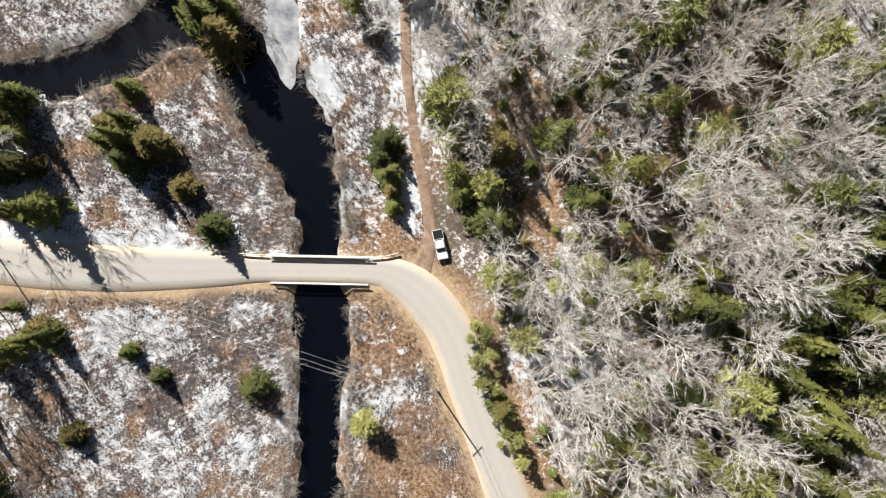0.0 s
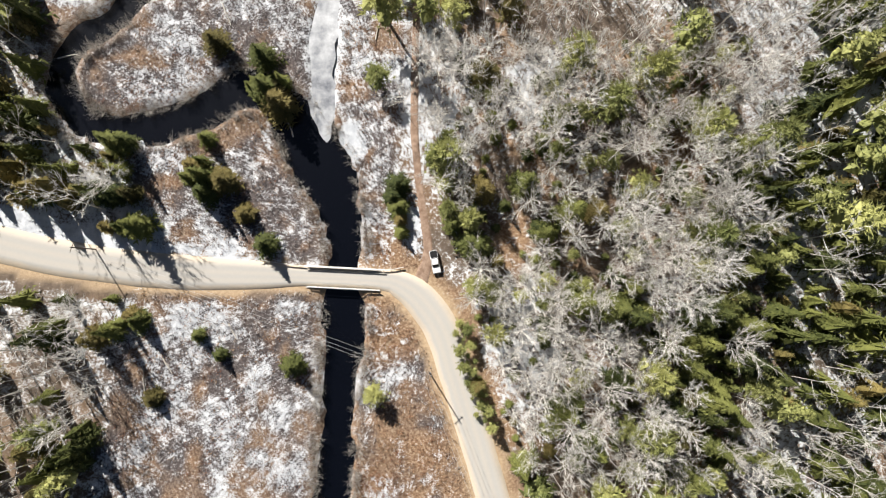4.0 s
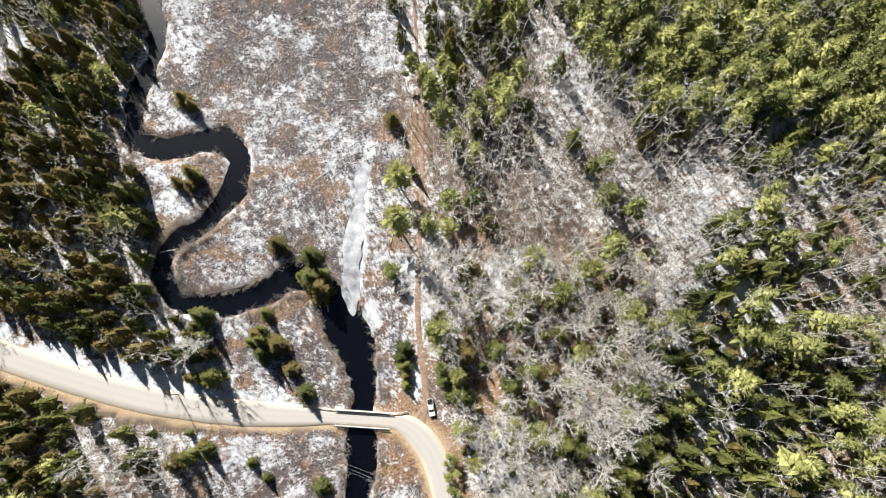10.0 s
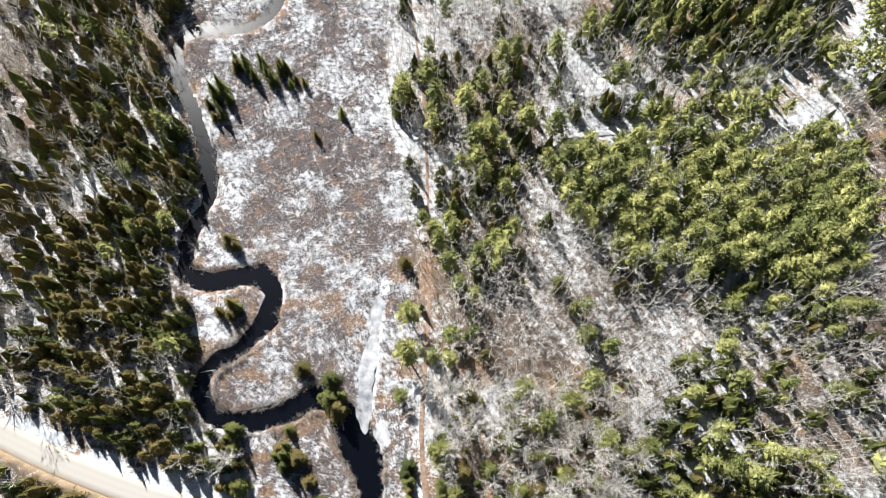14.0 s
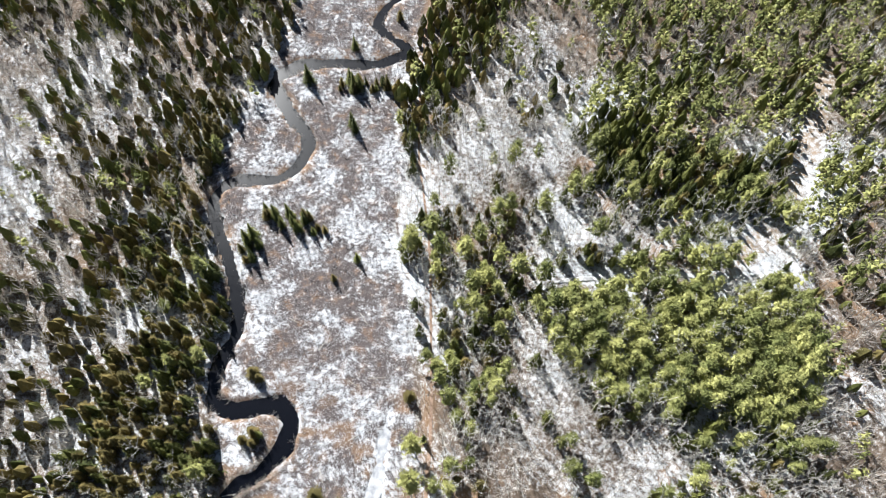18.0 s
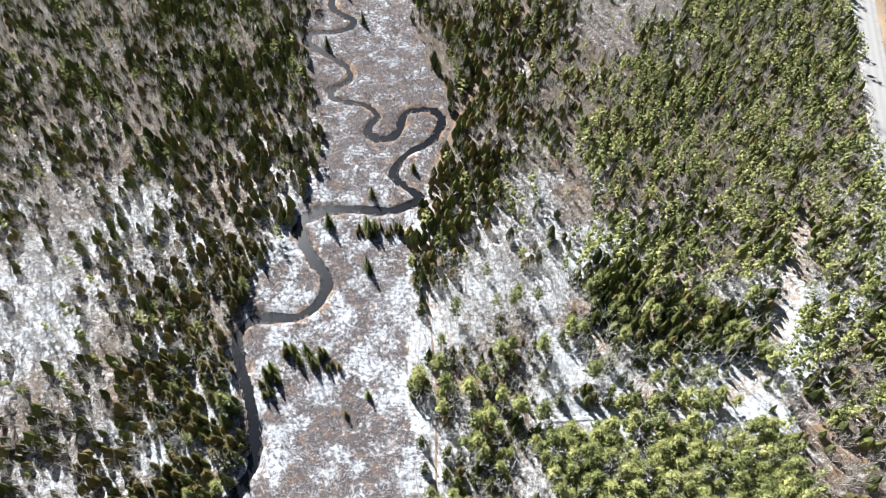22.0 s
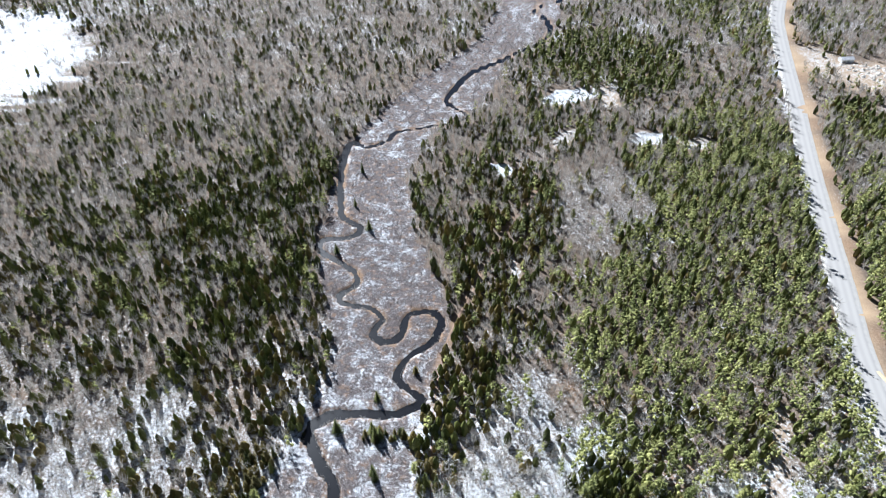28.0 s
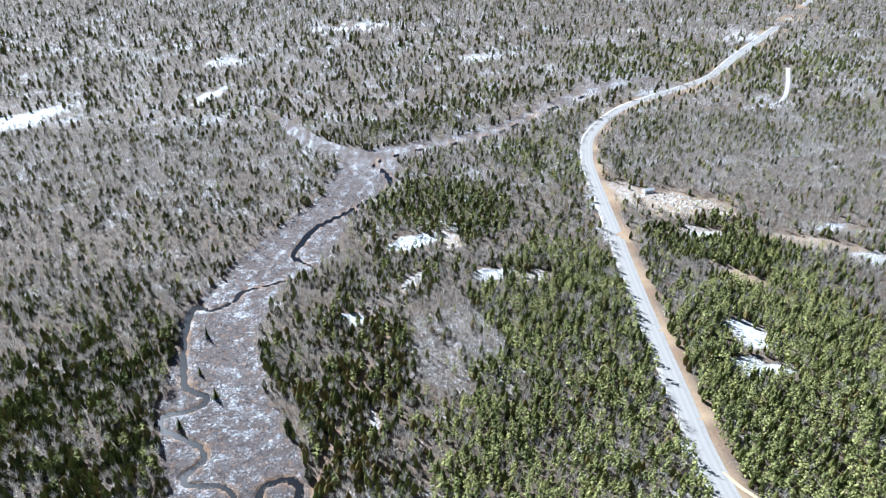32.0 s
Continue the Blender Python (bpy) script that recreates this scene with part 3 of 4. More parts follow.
def lobes(r, height, radius, count, sides, size, low):
    """Uneven dark masses close round a stem, behind the needles."""
    out = []
    for k in range(count):
        f = k / max(1, count - 1)
        off = radius * (1 - 0.9 * f ** 1.4) * 0.55 * r.uniform(0.4, 1.2)
        wide = radius * size * (1.0 - 0.3 * f) * r.uniform(0.7, 1.25)
        c = round_dir(k * 2.4 + r.uniform(-0.4, 0.4)) * off + (0, 0, height * (low + (0.80 - low) * f))
        t = r.uniform(0, 6.28) + np.arange(sides) * 2 * math.pi / sides
        rad = wide * r.uniform(0.5, 1.3, sides)
        ring = c + np.stack([np.cos(t) * rad, np.sin(t) * rad, r.uniform(-0.3, 0.1, sides) * wide], 1)
        v = np.vstack([ring, c + (r.normal(0, 0.2) * wide, r.normal(0, 0.2) * wide, wide * r.uniform(0.45, 0.9))])
        i = np.arange(sides)
        out.append((v, np.stack([i, (i + 1) % sides, np.full(sides, sides)], 1)))
    return joined(out)


def pine(r, height, radius, limbs, clumps, needles, size, core=10):
    """A white pine: open limbs in tiers that end in soft plumes of needles."""
    trunk = [tube((0, 0, -0.3), (0.2, 0.1, height * 0.93), height * 0.014 + 0.05, 0.05, 5)]
    out = [lobes(r, height, radius, core, 5, 0.34, 0.45)]
    for k in range(limbs):
        f = (k + r.uniform(0.2, 0.8)) / limbs
        z = height * (0.36 + 0.60 * f)
        L = radius * (1.0 - 0.82 * f ** 1.5) * r.uniform(0.6, 1.2)
        d = round_dir(k * 2.4 + r.uniform(-0.4, 0.4), 0.15 + 0.45 * f)
        s = np.array([-d[1], d[0], 0])
        if k % 2 == 0:
            trunk.append(tube((0, 0, z), np.array([0, 0, z]) + d * L, 0.05, 0.015, 3))
        for c in range(clumps):
            g = 0.35 + 0.65 * (c + r.random()) / clumps
            o = np.array([0, 0, z]) + d * L * g + s * r.normal(0, 0.16) * L * g + (0, 0, r.normal(0, 0.08) * radius)
            out += rosette(r, o, size * r.uniform(0.75, 1.3), needles, d)
    return joined(trunk), joined(out)


def bare(r, height, spread, limbs, subs, twigs, thick=1.0):
    """A leafless broadleaf tree: a clear stem, arching limbs, and fans of fine twigs."""
    lean = r.normal(0, 0.06, 2)
    axis = lambda z: np.array([lean[0] * z, lean[1] * z, z])  # noqa: E731
    stem = min(thick, 1.3)
    trunk = [tube(axis(-0.3), axis(height * 0.5), 0.07 * stem + height * 0.003, 0.06 * stem, 5), tube(axis(height * 0.5), axis(height * 0.93), 0.06 * stem, 0.02, 4)]
    fine = []
    for k in range(limbs):
        f = (k + r.random()) / limbs
        z = height * (0.40 + 0.54 * f)
        a = k * 2.39996 + r.uniform(-0.5, 0.5)
        L = spread * (1.05 - 0.65 * f) * r.uniform(0.65, 1.15)
        d = round_dir(a, r.uniform(0.75, 1.5))
        o = axis(z)
        m = o + d * L * 0.5
        e = m + (d + (0, 0, 0.55) + r.normal(0, 0.15, 3)) * L * 0.42
        trunk.append(tube(o, m, 0.042 * thick * (1.2 - 0.5 * f), 0.028 * thick, 3))
        trunk.append(tube(m, e, 0.028 * thick, 0.010 * thick, 3))
        for s in range(subs):
            g = (s + r.uniform(0.3, 1.0)) / subs
            so = o + (m - o) * g * 2 if g < 0.5 else m + (e - m) * (g * 2 - 1)
            sd = d * 0.6 + r.normal(0, 0.42, 3) + (0, 0, 0.25)
            se = so + sd * L * 0.45 * (1.2 - 0.5 * g)
            fine.append(thorn(so, se, 0.060 * thick, r.normal(0, 1, 3)))
            for t in range(twigs):
                to = so + (se - so) * r.uniform(0.2, 0.95)
                te = to + (sd * 0.7 + r.normal(0, 0.45, 3)) * L * 0.27
                fine.append(thorn(to, te, 0.048 * thick, r.normal(0, 1, 3)))
    return joined(trunk), joined(fine)


def shrub(r, height, spread, stems, twigs, width):
    """A many-stemmed leafless bush."""
    out = []
    for k in range(stems):
        a, s = r.uniform(0, 6.28), spread * r.uniform(0.3, 1.0)
        e = round_dir(a) * s + (0, 0, height * r.uniform(0.55, 1.05))
        o = round_dir(a) * spread * 0.12 - (0, 0, 0.15)
        out.append(blade(o, e, width, r.normal(0, 1, 3)))
        for t in range(twigs):
            to = o + (e - o) * r.uniform(0.3, 0.9)
            te = to + (e - o) * 0.3 + r.normal(0, 0.22, 3) * spread
            out.append(thorn(to, te, width * 0.9, r.normal(0, 1, 3)))
    return joined(out)


def spread_out(templates, x, y, z, size, seed, patchy=0.0):
    """One big mesh from many turned and scaled templates, with a tint for each plant."""
    r = np.random.default_rng(seed)
    which, turn, tint = r.integers(0, len(templates), len(x)), r.uniform(0, 6.283, len(x)), r.random(len(x))
    tint = tint * (1 - patchy) + patchy * step(0.2, 0.8, 0.6 * vnoise(x, y, 8) + 0.4 * vnoise(x, y, 3))
    wide = size * r.uniform(0.85, 1.15, len(x))
    V, F, T, base = [], [], [], 0
    for k, (v, f) in enumerate(templates):
        on = np.where(which == k)[0]
        if not len(on):
            continue
        c, s = np.cos(turn[on]), np.sin(turn[on])
        vx, vy, vz = v[:, 0][None], v[:, 1][None], v[:, 2][None]
        P = np.stack([(vx * c[:, None] - vy * s[:, None]) * wide[on, None] + x[on, None], (vx * s[:, None] + vy * c[:, None]) * wide[on, None] + y[on, None],
                      vz * size[on, None] + z[on, None]], -1)
        V.append(P.reshape(-1, 3))
        F.append((f[None] + (np.arange(len(on)) * len(v))[:, None, None] + base).reshape(-1, 3))
        T.append(np.repeat(tint[on], len(v)))
        base += len(on) * len(v)
    return np.vstack(V), np.vstack(F), np.concatenate(T)


def cone_tree(r, height, radius, tiers, sides):
    """Jagged skirts, one over another, narrowing to a tip."""
    out = []
    for k in range(tiers):
        f = k / tiers
        z0, z1 = height * (0.06 + 0.80 * f), height * min(1.0, 0.06 + 0.80 * f + 0.62 - 0.2 * f)
        if k == tiers - 1:
            z1 = height
        a = r.uniform(0, 6.28) + np.arange(sides) * 2 * math.pi / sides
        rad = radius * (1 - f) ** 0.8 * r.uniform(0.75, 1.15, sides) * np.where(np.arange(sides) % 2, 0.66, 1.14)
        ring = np.stack([np.cos(a) * rad, np.sin(a) * rad, z0 + r.uniform(-0.05, 0.05, sides) * height], 1)
        v = np.vstack([ring, [[r.normal(0, 0.08), r.normal(0, 0.08), z1]]])
        i = np.arange(sides)
        out.append((v, np.stack([i, (i + 1) % sides, np.full(sides, sides)], 1)))
    return joined(out)


def far_cedar(r, height, radius, sprays, sides, width, slim=1.0):
    """A plump conifer: a ragged egg-shaped crown, slimmer towards its tip, with sprays that stick out of it."""
    a = np.arange(sides) * 2 * math.pi / sides + r.uniform(0, 6.28)
    rings = []
    for f, w in ((0.06, 0.72), (0.32, 1.0), (0.60, 0.80), (0.84, 0.42)):
        rad = radius * 0.9 * w ** slim * (1 - 0.25 * (slim - 1) * f) * r.uniform(0.7, 1.25, sides)
        rings.append(np.stack([np.cos(a) * rad, np.sin(a) * rad, height * (f + r.uniform(-0.06, 0.06, sides))], 1))
    v = np.vstack(rings + [np.array([[r.normal(0, 0.1), r.normal(0, 0.1), height]])])
    i = np.arange(sides)
    n = (i + 1) % sides
    tris = [np.vstack([np.stack([i + k * sides, n + k * sides, n + (k + 1) * sides], 1), np.stack([i + k * sides, n + (k + 1) * sides, i + (k + 1) * sides], 1)]) for k in range(3)]
    tris.append(np.stack([i + 3 * sides, n + 3 * sides, np.full(sides, 4 * sides)], 1))
    out = [(v, np.vstack(tris))]
    for k in range(sprays):
        f = (k + r.random()) / sprays
        reach = radius * math.sqrt(max(0.04, 1 - f ** 1.6)) * r.uniform(0.85, 1.2)
        d = round_dir(k * 2.4 + r.uniform(-0.5, 0.5))
        z = height * (0.10 + 0.82 * f)
        out.append(thorn(d * reach * 0.35 + (0, 0, z), d * reach + (0, 0, z + reach * r.uniform(-0.1, 0.35)), width, (r.normal(0, 0.4), r.normal(0, 0.4), 1)))
    return joined(out)


def far_pine(r, height, radius, clumps, needles, size, core):
    """A pine farther off: uneven masses beset with plumes."""
    out = [blade((0, 0, 0), (0, 0, height * 0.7), 0.4, (1, 0.3, 0)), lobes(r, height, radius, core, 6, 0.42, 0.28)]
    for k in range(clumps):
        f = (k + r.random()) / clumps
        d = round_dir(k * 2.4 + r.uniform(-0.5, 0.5), 0.2)
        o = d * radius * (1 - 0.85 * f ** 1.5) * r.uniform(0.45, 0.95) + (0, 0, height * (0.30 + 0.64 * f))
        out += rosette(r, o, size * r.uniform(0.8, 1.25), needles, d)
    return joined(out)


def tuft_tree(r, height, radius, low, blades, width, flat):
    """A far round-headed tree: a trunk and a head of slivers."""
    out = [blade((0, 0, 0), (0, 0, height * 0.8), 0.3, (1, 0.3, 0))]
    for k in range(blades):
        a, f = k * 2.4 + r.uniform(-0.3, 0.3), (k + 0.5) / blades
        s = radius * math.sqrt(max(0.05, 1 - (0.9 * f) ** 2)) * r.uniform(0.65, 1.15)
        o = round_dir(a) * s * 0.15 + (0, 0, height * (low + 0.45 * (1 - low) * f))
        e = round_dir(a) * s + (0, 0, height * (low + (1 - low) * (flat + (1 - flat) * f)) * r.uniform(0.95, 1.06))
        out.append(thorn(o, e, width * r.uniform(0.7, 1.3), r.normal(0, 1, 3)))
        q = o + (e - o) * 0.5
        out.append(thorn(q, q + (e - o) * 0.45 + r.normal(0, 0.3, 3) * s, width * 0.8, r.normal(0, 1, 3)))
    return joined(out)


def cored(tree, core):
    """A near conifer whose boughs hide a dark heart."""
    return tree[0], joined([tree[1], core])


# ================= woods: where and what =================
# kinds: bare, spruce, cedar, pine.  zones: x, y, half sizes, turn, shares of the kinds, density
WEST = [(-300, 0, 260, 900, 0, (0.68, 0.18, 0.11, 0.03), 1.0), (-290, 900, 330, 480, 0, (0.78, 0.13, 0.05, 0.04), 1.0), (-132, 60, 58, 95, 0, (0.24, 0.35, 0.39, 0.02), 1.0), (-92, 18, 34, 22, 10, (0.06, 0.53, 0.39, 0.02), 1.2),
        (-150, 215, 34, 125, 6, (0.28, 0.24, 0.46, 0.02), 0.95), (-255, 190, 52, 85, 20, (0.92, 0.04, 0.03, 0.01), 1.0), (-240, 370, 110, 80, 10, (0.52, 0.28, 0.16, 0.04), 1.1), (-240, 440, 120, 150, 0, (0.36, 0.40, 0.16, 0.08), 1.15)]
EAST = [(45, 95, 50, 45, 0, (0.52, 0.26, 0.08, 0.14), 1.0), (35, 20, 50, 90, 0, (0.85, 0.07, 0.03, 0.05), 0.95), (14, 24, 24, 34, 0, (0.95, 0.035, 0.01, 0.005), 0.85), (100, 5, 42, 70, 0, (0.28, 0.54, 0.06, 0.12), 1.15), (67, 5, 9, 42, 0, (0.16, 0.66, 0.08, 0.10), 1.2),
        (98, 68, 36, 26, 20, (0.66, 0.20, 0.02, 0.12), 0.85), (90, 125, 88, 34, 8, (0.12, 0.10, 0.02, 0.76), 1.1), (8, 150, 24, 60, 0, (0.52, 0.22, 0.14, 0.12), 0.9), (160, 320, 120, 150, -10, (0.26, 0.22, 0.04, 0.48), 1.15),
        (105, 222, 60, 28, -5, (0.14, 0.74, 0.06, 0.06), 1.25)]
EAST_MID = [(125, 184, 60, 12, 6, (0.80, 0.15, 0.0, 0.05), 0.8), (22, 255, 32, 85, -14, (0.92, 0.02, 0.02, 0.04), 1.05), (-24, 330, 16, 120, -4, (0.08, 0.42, 0.44, 0.06), 1.3), (200, 530, 85, 190, -8, (0.20, 0.30, 0.08, 0.42), 1.2),
            (-8, 470, 34, 150, -4, (0.24, 0.32, 0.36, 0.08), 1.2), (85, 545, 46, 84, -10, (0.95, 0.02, 0.02, 0.01), 1.1), (35, 600, 28, 46, 0, (0.70, 0.20, 0.05, 0.05), 0.8), (110, 830, 110, 100, -20, (0.12, 0.50, 0.05, 0.33), 1.15)]
FAR_ZONES = [(390, 420, 110, 200, -10, (0.06, 0.32, 0.05, 0.57), 1.2), (450, 690, 100, 70, -35, (0.06, 0.62, 0.10, 0.22), 1.2), (640, 900, 220, 230, 0, (0.84, 0.10, 0.02, 0.04), 1.0), (290, 1000, 60, 120, 20, (0.25, 0.35, 0.05, 0.35), 1.0),
             (300, 1500, 700, 330, 15, (0.64, 0.22, 0.05, 0.09), 1.0), (190, 1330, 230, 62, 36, (0.26, 0.46, 0.05, 0.23), 1.1), (900, 1700, 400, 300, 0, (0.35, 0.37, 0.05, 0.23), 1.0)]
ZONES = WEST + EAST + EAST_MID + FAR_ZONES
SHARE0 = (0.68, 0.19, 0.05, 0.08)


def woods(x, y):
    """For points of the plan: the kind that stands there (0 to 3), or -1 for none."""
    r = np.random.default_rng(int(len(x)))
    wx = x + 50 * (vnoise(x, y, 45) - 0.5) + 22 * (vnoise(x, y, 14) - 0.5)
    wy = y + 50 * (vnoise(x, y, 46) - 0.5) + 22 * (vnoise(x, y, 15) - 0.5)
    share, dense = np.tile(SHARE0, (len(x), 1)).astype(float), np.full(len(x), 1.0)
    for cx, cy, a, b, turn, kinds, amount in ZONES:
        on = in_ellipse(wx, wy, cx, cy, a, b, turn) < 1
        share[on], dense[on] = kinds, amount
    patch = step(0.3, 0.7, 0.65 * vnoise(x, y, 17) + 0.35 * vnoise(x, y, 7))
    broad = step(0.3, 0.7, 0.6 * vnoise(x, y, 95) + 0.4 * vnoise(x, y, 38))
    far = step(550, 800, y)
    patch, sharp = patch * (1 - 0.5 * far) + 0.5 * broad * far, 1.2 - 0.3 * far
    share[:, 0] *= 1 - 0.5 * sharp + sharp * patch
    share[:, 1:] *= (1 + 0.5 * sharp - sharp * patch)[:, None]
    share /= share.sum(1, keepdims=True)
    kind = (r.random(len(x))[:, None] > np.cumsum(share, 1)[:, :3]).sum(1)
    d, _ = away(x, y, RIVER)
    i, _ = away(x, y, ICE)
    rd, rs = away(x, y, ROAD)
    td, _ = away(x, y, TRACK)
    sd, _ = away(x, y, SNOWTRACK)
    hd, hs = away(x, y, HIGHWAY)
    fd, _ = away(x, y, FARTRACK)
    keep = (d > 1.2) & (i > 2) & (rd > np.where((rs > 0) & (x < -30), 6.5, 3.2)) & (td > 1.0) & (sd > 2.2) & (hd > np.where(hs > 0, 2.5, 15.0)) & (fd > 4)
    keep &= (marsh_at(x, y) < 0.5) & (r.random(len(x)) > clearing_at(x, y)[0] * 0.97) & (r.random(len(x)) < dense * 0.92)
    keep &= np.hypot(x + 0.4, y - 1.0) > 7.5
    return np.where(keep, kind, -1)


def scatter(x0, x1, y0, y1, gap, seed):
    r = np.random.default_rng(seed)
    x, y = np.meshgrid(np.arange(x0, x1, gap), np.arange(y0, y1, gap))
    return (x + r.uniform(-0.5, 0.5, x.shape) * gap).ravel(), (y + r.uniform(-0.5, 0.5, y.shape) * gap).ravel()


r = np.random.default_rng(3)
KINDS = ("bare_tree", "spruce_tree", "cedar_tree", "pine_tree")
NEEDLES = (TWIG, SPRUCE, CEDAR, PINE)
BARKS = (BARK, DARKBARK, DARKBARK, DARKBARK)
LABELS = ("leafless pale grey broadleaf tree in the snowy wood", "dark green pointed spruce tree with drooping boughs",
          "brownish green cedar tree near the river", "tall yellow-green white pine with soft plumes")
CATEGORY = ("bare tree", "spruce", "cedar", "pine")
HIGH = [[bare(r, r.uniform(14, 19), r.uniform(3.8, 5.2), 15, 7, 13, 1.0) for _ in range(7)],
        [cored(spruce(r, h, h * r.uniform(0.19, 0.24), 19, 9, 7), cone_tree(r, h * 0.93, h * 0.10, 5, 8)) for h in (11.5, 12.5, 13.5, 14.5, 15)],
        [cored(spruce(r, h, h * r.uniform(0.24, 0.30), 17, 10, 7, 0.62, 0.06), cone_tree(r, h * 0.90, h * 0.15, 5, 8)) for h in (8, 9, 10, 11)],
        [pine(r, r.uniform(15, 19), r.uniform(3.8, 4.8), 66, 4, 8, 0.62, 12) for _ in range(5)]]
MIDDLE = [[joined(bare(r, r.uniform(13, 17), r.uniform(3.4, 4.4), 6, 4, 11, 1.0)) for _ in range(6)],
          [joined(cored(spruce(r, h, h * r.uniform(0.24, 0.30), 10, 6, 3), cone_tree(r, h * 0.95, h * 0.19, 3, 8))) for h in (9, 10, 11, 12.5)],
          [joined([far_cedar(r, h * 0.94, h * 0.19, 56, 7, 0.36), spruce(r, h, h * r.uniform(0.27, 0.33), 10, 7, 3, 0.5, 0.08)[1]]) for h in (8, 8.8, 9.6, 10.5)],
          [far_pine(r, 15, r.uniform(3.5, 4.4), 60, 7, 0.7, 12) for _ in range(6)]]
LOW = [[tuft_tree(r, r.uniform(10, 13), r.uniform(2.8, 3.6), 0.32, 14, 0.30, 0.45) for _ in range(6)],
       [far_cedar(r, r.uniform(8.5, 11.5), r.uniform(2.1, 2.7), 20, 6, 0.5, 1.25) for _ in range(7)],
       [far_cedar(r, r.uniform(7.5, 10), r.uniform(2.2, 2.8), 20, 6, 0.5) for _ in range(6)],
       [far_pine(r, r.uniform(11, 16), r.uniform(2.8, 3.8), 19, 4, 0.85, 5) for _ in range(8)]]
COARSE = [[tuft_tree(r, r.uniform(10, 13), r.uniform(2.8, 3.6), 0.32, 7, 0.66, 0.45) for _ in range(6)], [far_cedar(r, r.uniform(7.5, 10), r.uniform(2.3, 2.9), 3, 4, 1.3, 1.25) for _ in range(6)], [far_cedar(r, r.uniform(7.5, 10), r.uniform(2.6, 3.2), 3, 4, 1.3) for _ in range(5)],
          [far_pine(r, r.uniform(11, 15), r.uniform(3.0, 4.0), 6, 4, 1.6, 4) for _ in range(6)]]
SPARE = [[tuft_tree(r, r.uniform(10, 13), r.uniform(3.2, 4.0), 0.3, 4, 2.0, 0.5) for _ in range(4)], [cone_tree(r, 11, 3.0, 2, 5) for _ in range(4)],
         [cone_tree(r, 9, 3.2, 2, 5) for _ in range(4)], [far_pine(r, 13, 4.0, 3, 4, 2.4, 1) for _ in range(4)]]
PARTS = [[(mesh_np("trunk", *t, bk), mesh_np("crown", *c, nd)) for t, c in some] for some, bk, nd in zip(HIGH, BARKS, NEEDLES)]


def tree(kind, x, y, size, wide=1.0, variant=0, turn=0.0, label=""):
    """One tree: a root with its trunk and its crown."""
    root = new(KINDS[kind])
    z = float(ground_z(np.array([x]), np.array([y]))[0])
    root.matrix_world = pose(x, y, z, 0, 0, turn) @ Matrix.Diagonal((size * wide, size * wide, size, 1))
    for nm, me in zip(("trunk", "crown"), PARTS[kind][variant % len(PARTS[kind])]):
        new(nm, me).parent = root
    return tagged(root, label or LABELS[kind], CATEGORY[kind], KINDS[kind].replace("_", " ") + "s of the near wood")


# single trees that stand out: kind, x, y, height share, width share
SINGLE = [(1, -52, 25, 0.58, 1.46), (1, -53, 17, 0.65, 1.59), (2, -47.5, 16, 0.84, 1.59), (1, -51, 13, 0.65, 1.71), (2, -42.5, 9, 0.65, 1.95), (1, -37.5, 2.5, 0.65, 1.83), (1, -65, 5, 1.04, 1.46),
          (2, -36.5, 33, 1.17, 1.46), (1, -39, 36, 1.04, 1.46), (1, -9.5, 17, 0.44, 2.0), (1, -10.4, 14.5, 0.46, 2.2), (1, -9.2, 12, 0.46, 2.3), (2, -8.6, 9.4, 0.5, 1.6), (1, -8.2, 6.6, 0.3, 2.1), (1, -30, -23.5, 0.45, 1.95), (3, -12, -28.5, 0.39, 1.83)]
SINGLE += [(1, -51, -18, 0.39, 1.95), (1, -64, -16, 0.52, 1.95), (1, -46, -22, 0.32, 1.95), (3, 0.9, 23, 0.91, 1.22), (3, 1.8, 12, 0.5, 1.3), (3, 6.5, 10, 0.65, 1.22), (2, -51, 46, 0.91, 1.34),
           (1, -40, 43, 0.91, 1.34), (2, -37, 37, 1.04, 1.46), (3, -15, 40, 0.52, 1.59), (3, -15, 68, 1.04, 1.22), (3, -14, 54, 1.17, 1.22), (2, -19, 89, 1.04, 1.34), (2, -60, -32, 0.52, 1.83)]
# pines and spruces that stand out in the bare wood
SINGLE += [(3, 13, -14, 0.75, 1.0), (3, 46, -21, 1.0, 1.2), (3, 57, 9, 1.0, 1.2), (3, 55, 31, 1.05, 1.1), (3, 35, 36, 1.0, 1.2), (3, 46, -33, 1.05, 1.2), (3, 7, 11, 0.42, 1.3), (1, 30, -3, 0.5, 1.5), (1, 22, 9, 0.6, 1.5), (1, 27, 34, 0.8, 1.1),
           (3, 33, -34, 0.8, 1.1), (1, 62, 22, 1.2, 1.2), (1, 64, 28, 1.2, 1.2), (1, 60, -6, 1.1, 1.2), (3, 44, 43, 1.0, 1.1), (3, 27, 46, 1.0, 1.1), (3, 42, 42, 0.9, 1.2), (3, 48, 66, 1.0, 1.2), (3, 69, 30, 1.0, 1.1), (2, 10, -26, 0.7, 1.2)]
# conifers of the open meadow
SINGLE += [(1, -52, 151, 0.7, 1.1), (2, -61, 140, 0.6, 1.0), (1, -66, 226, 1.0, 1.0), (1, -68, 229, 0.9, 1.0), (1, -97, 257, 1.0, 1.1), (1, -76, 284, 0.9, 1.1), (2, -54, 310, 1.0, 1.2), (2, -87, 92, 0.9, 1.3),
           (2, -84, 90, 0.7, 1.2), (1, -119, 466, 0.8, 1.2), (1, -140, 432, 1.0, 1.1), (1, -139, 500, 0.8, 1.1), (1, -144, 556, 1.0, 1.1)]
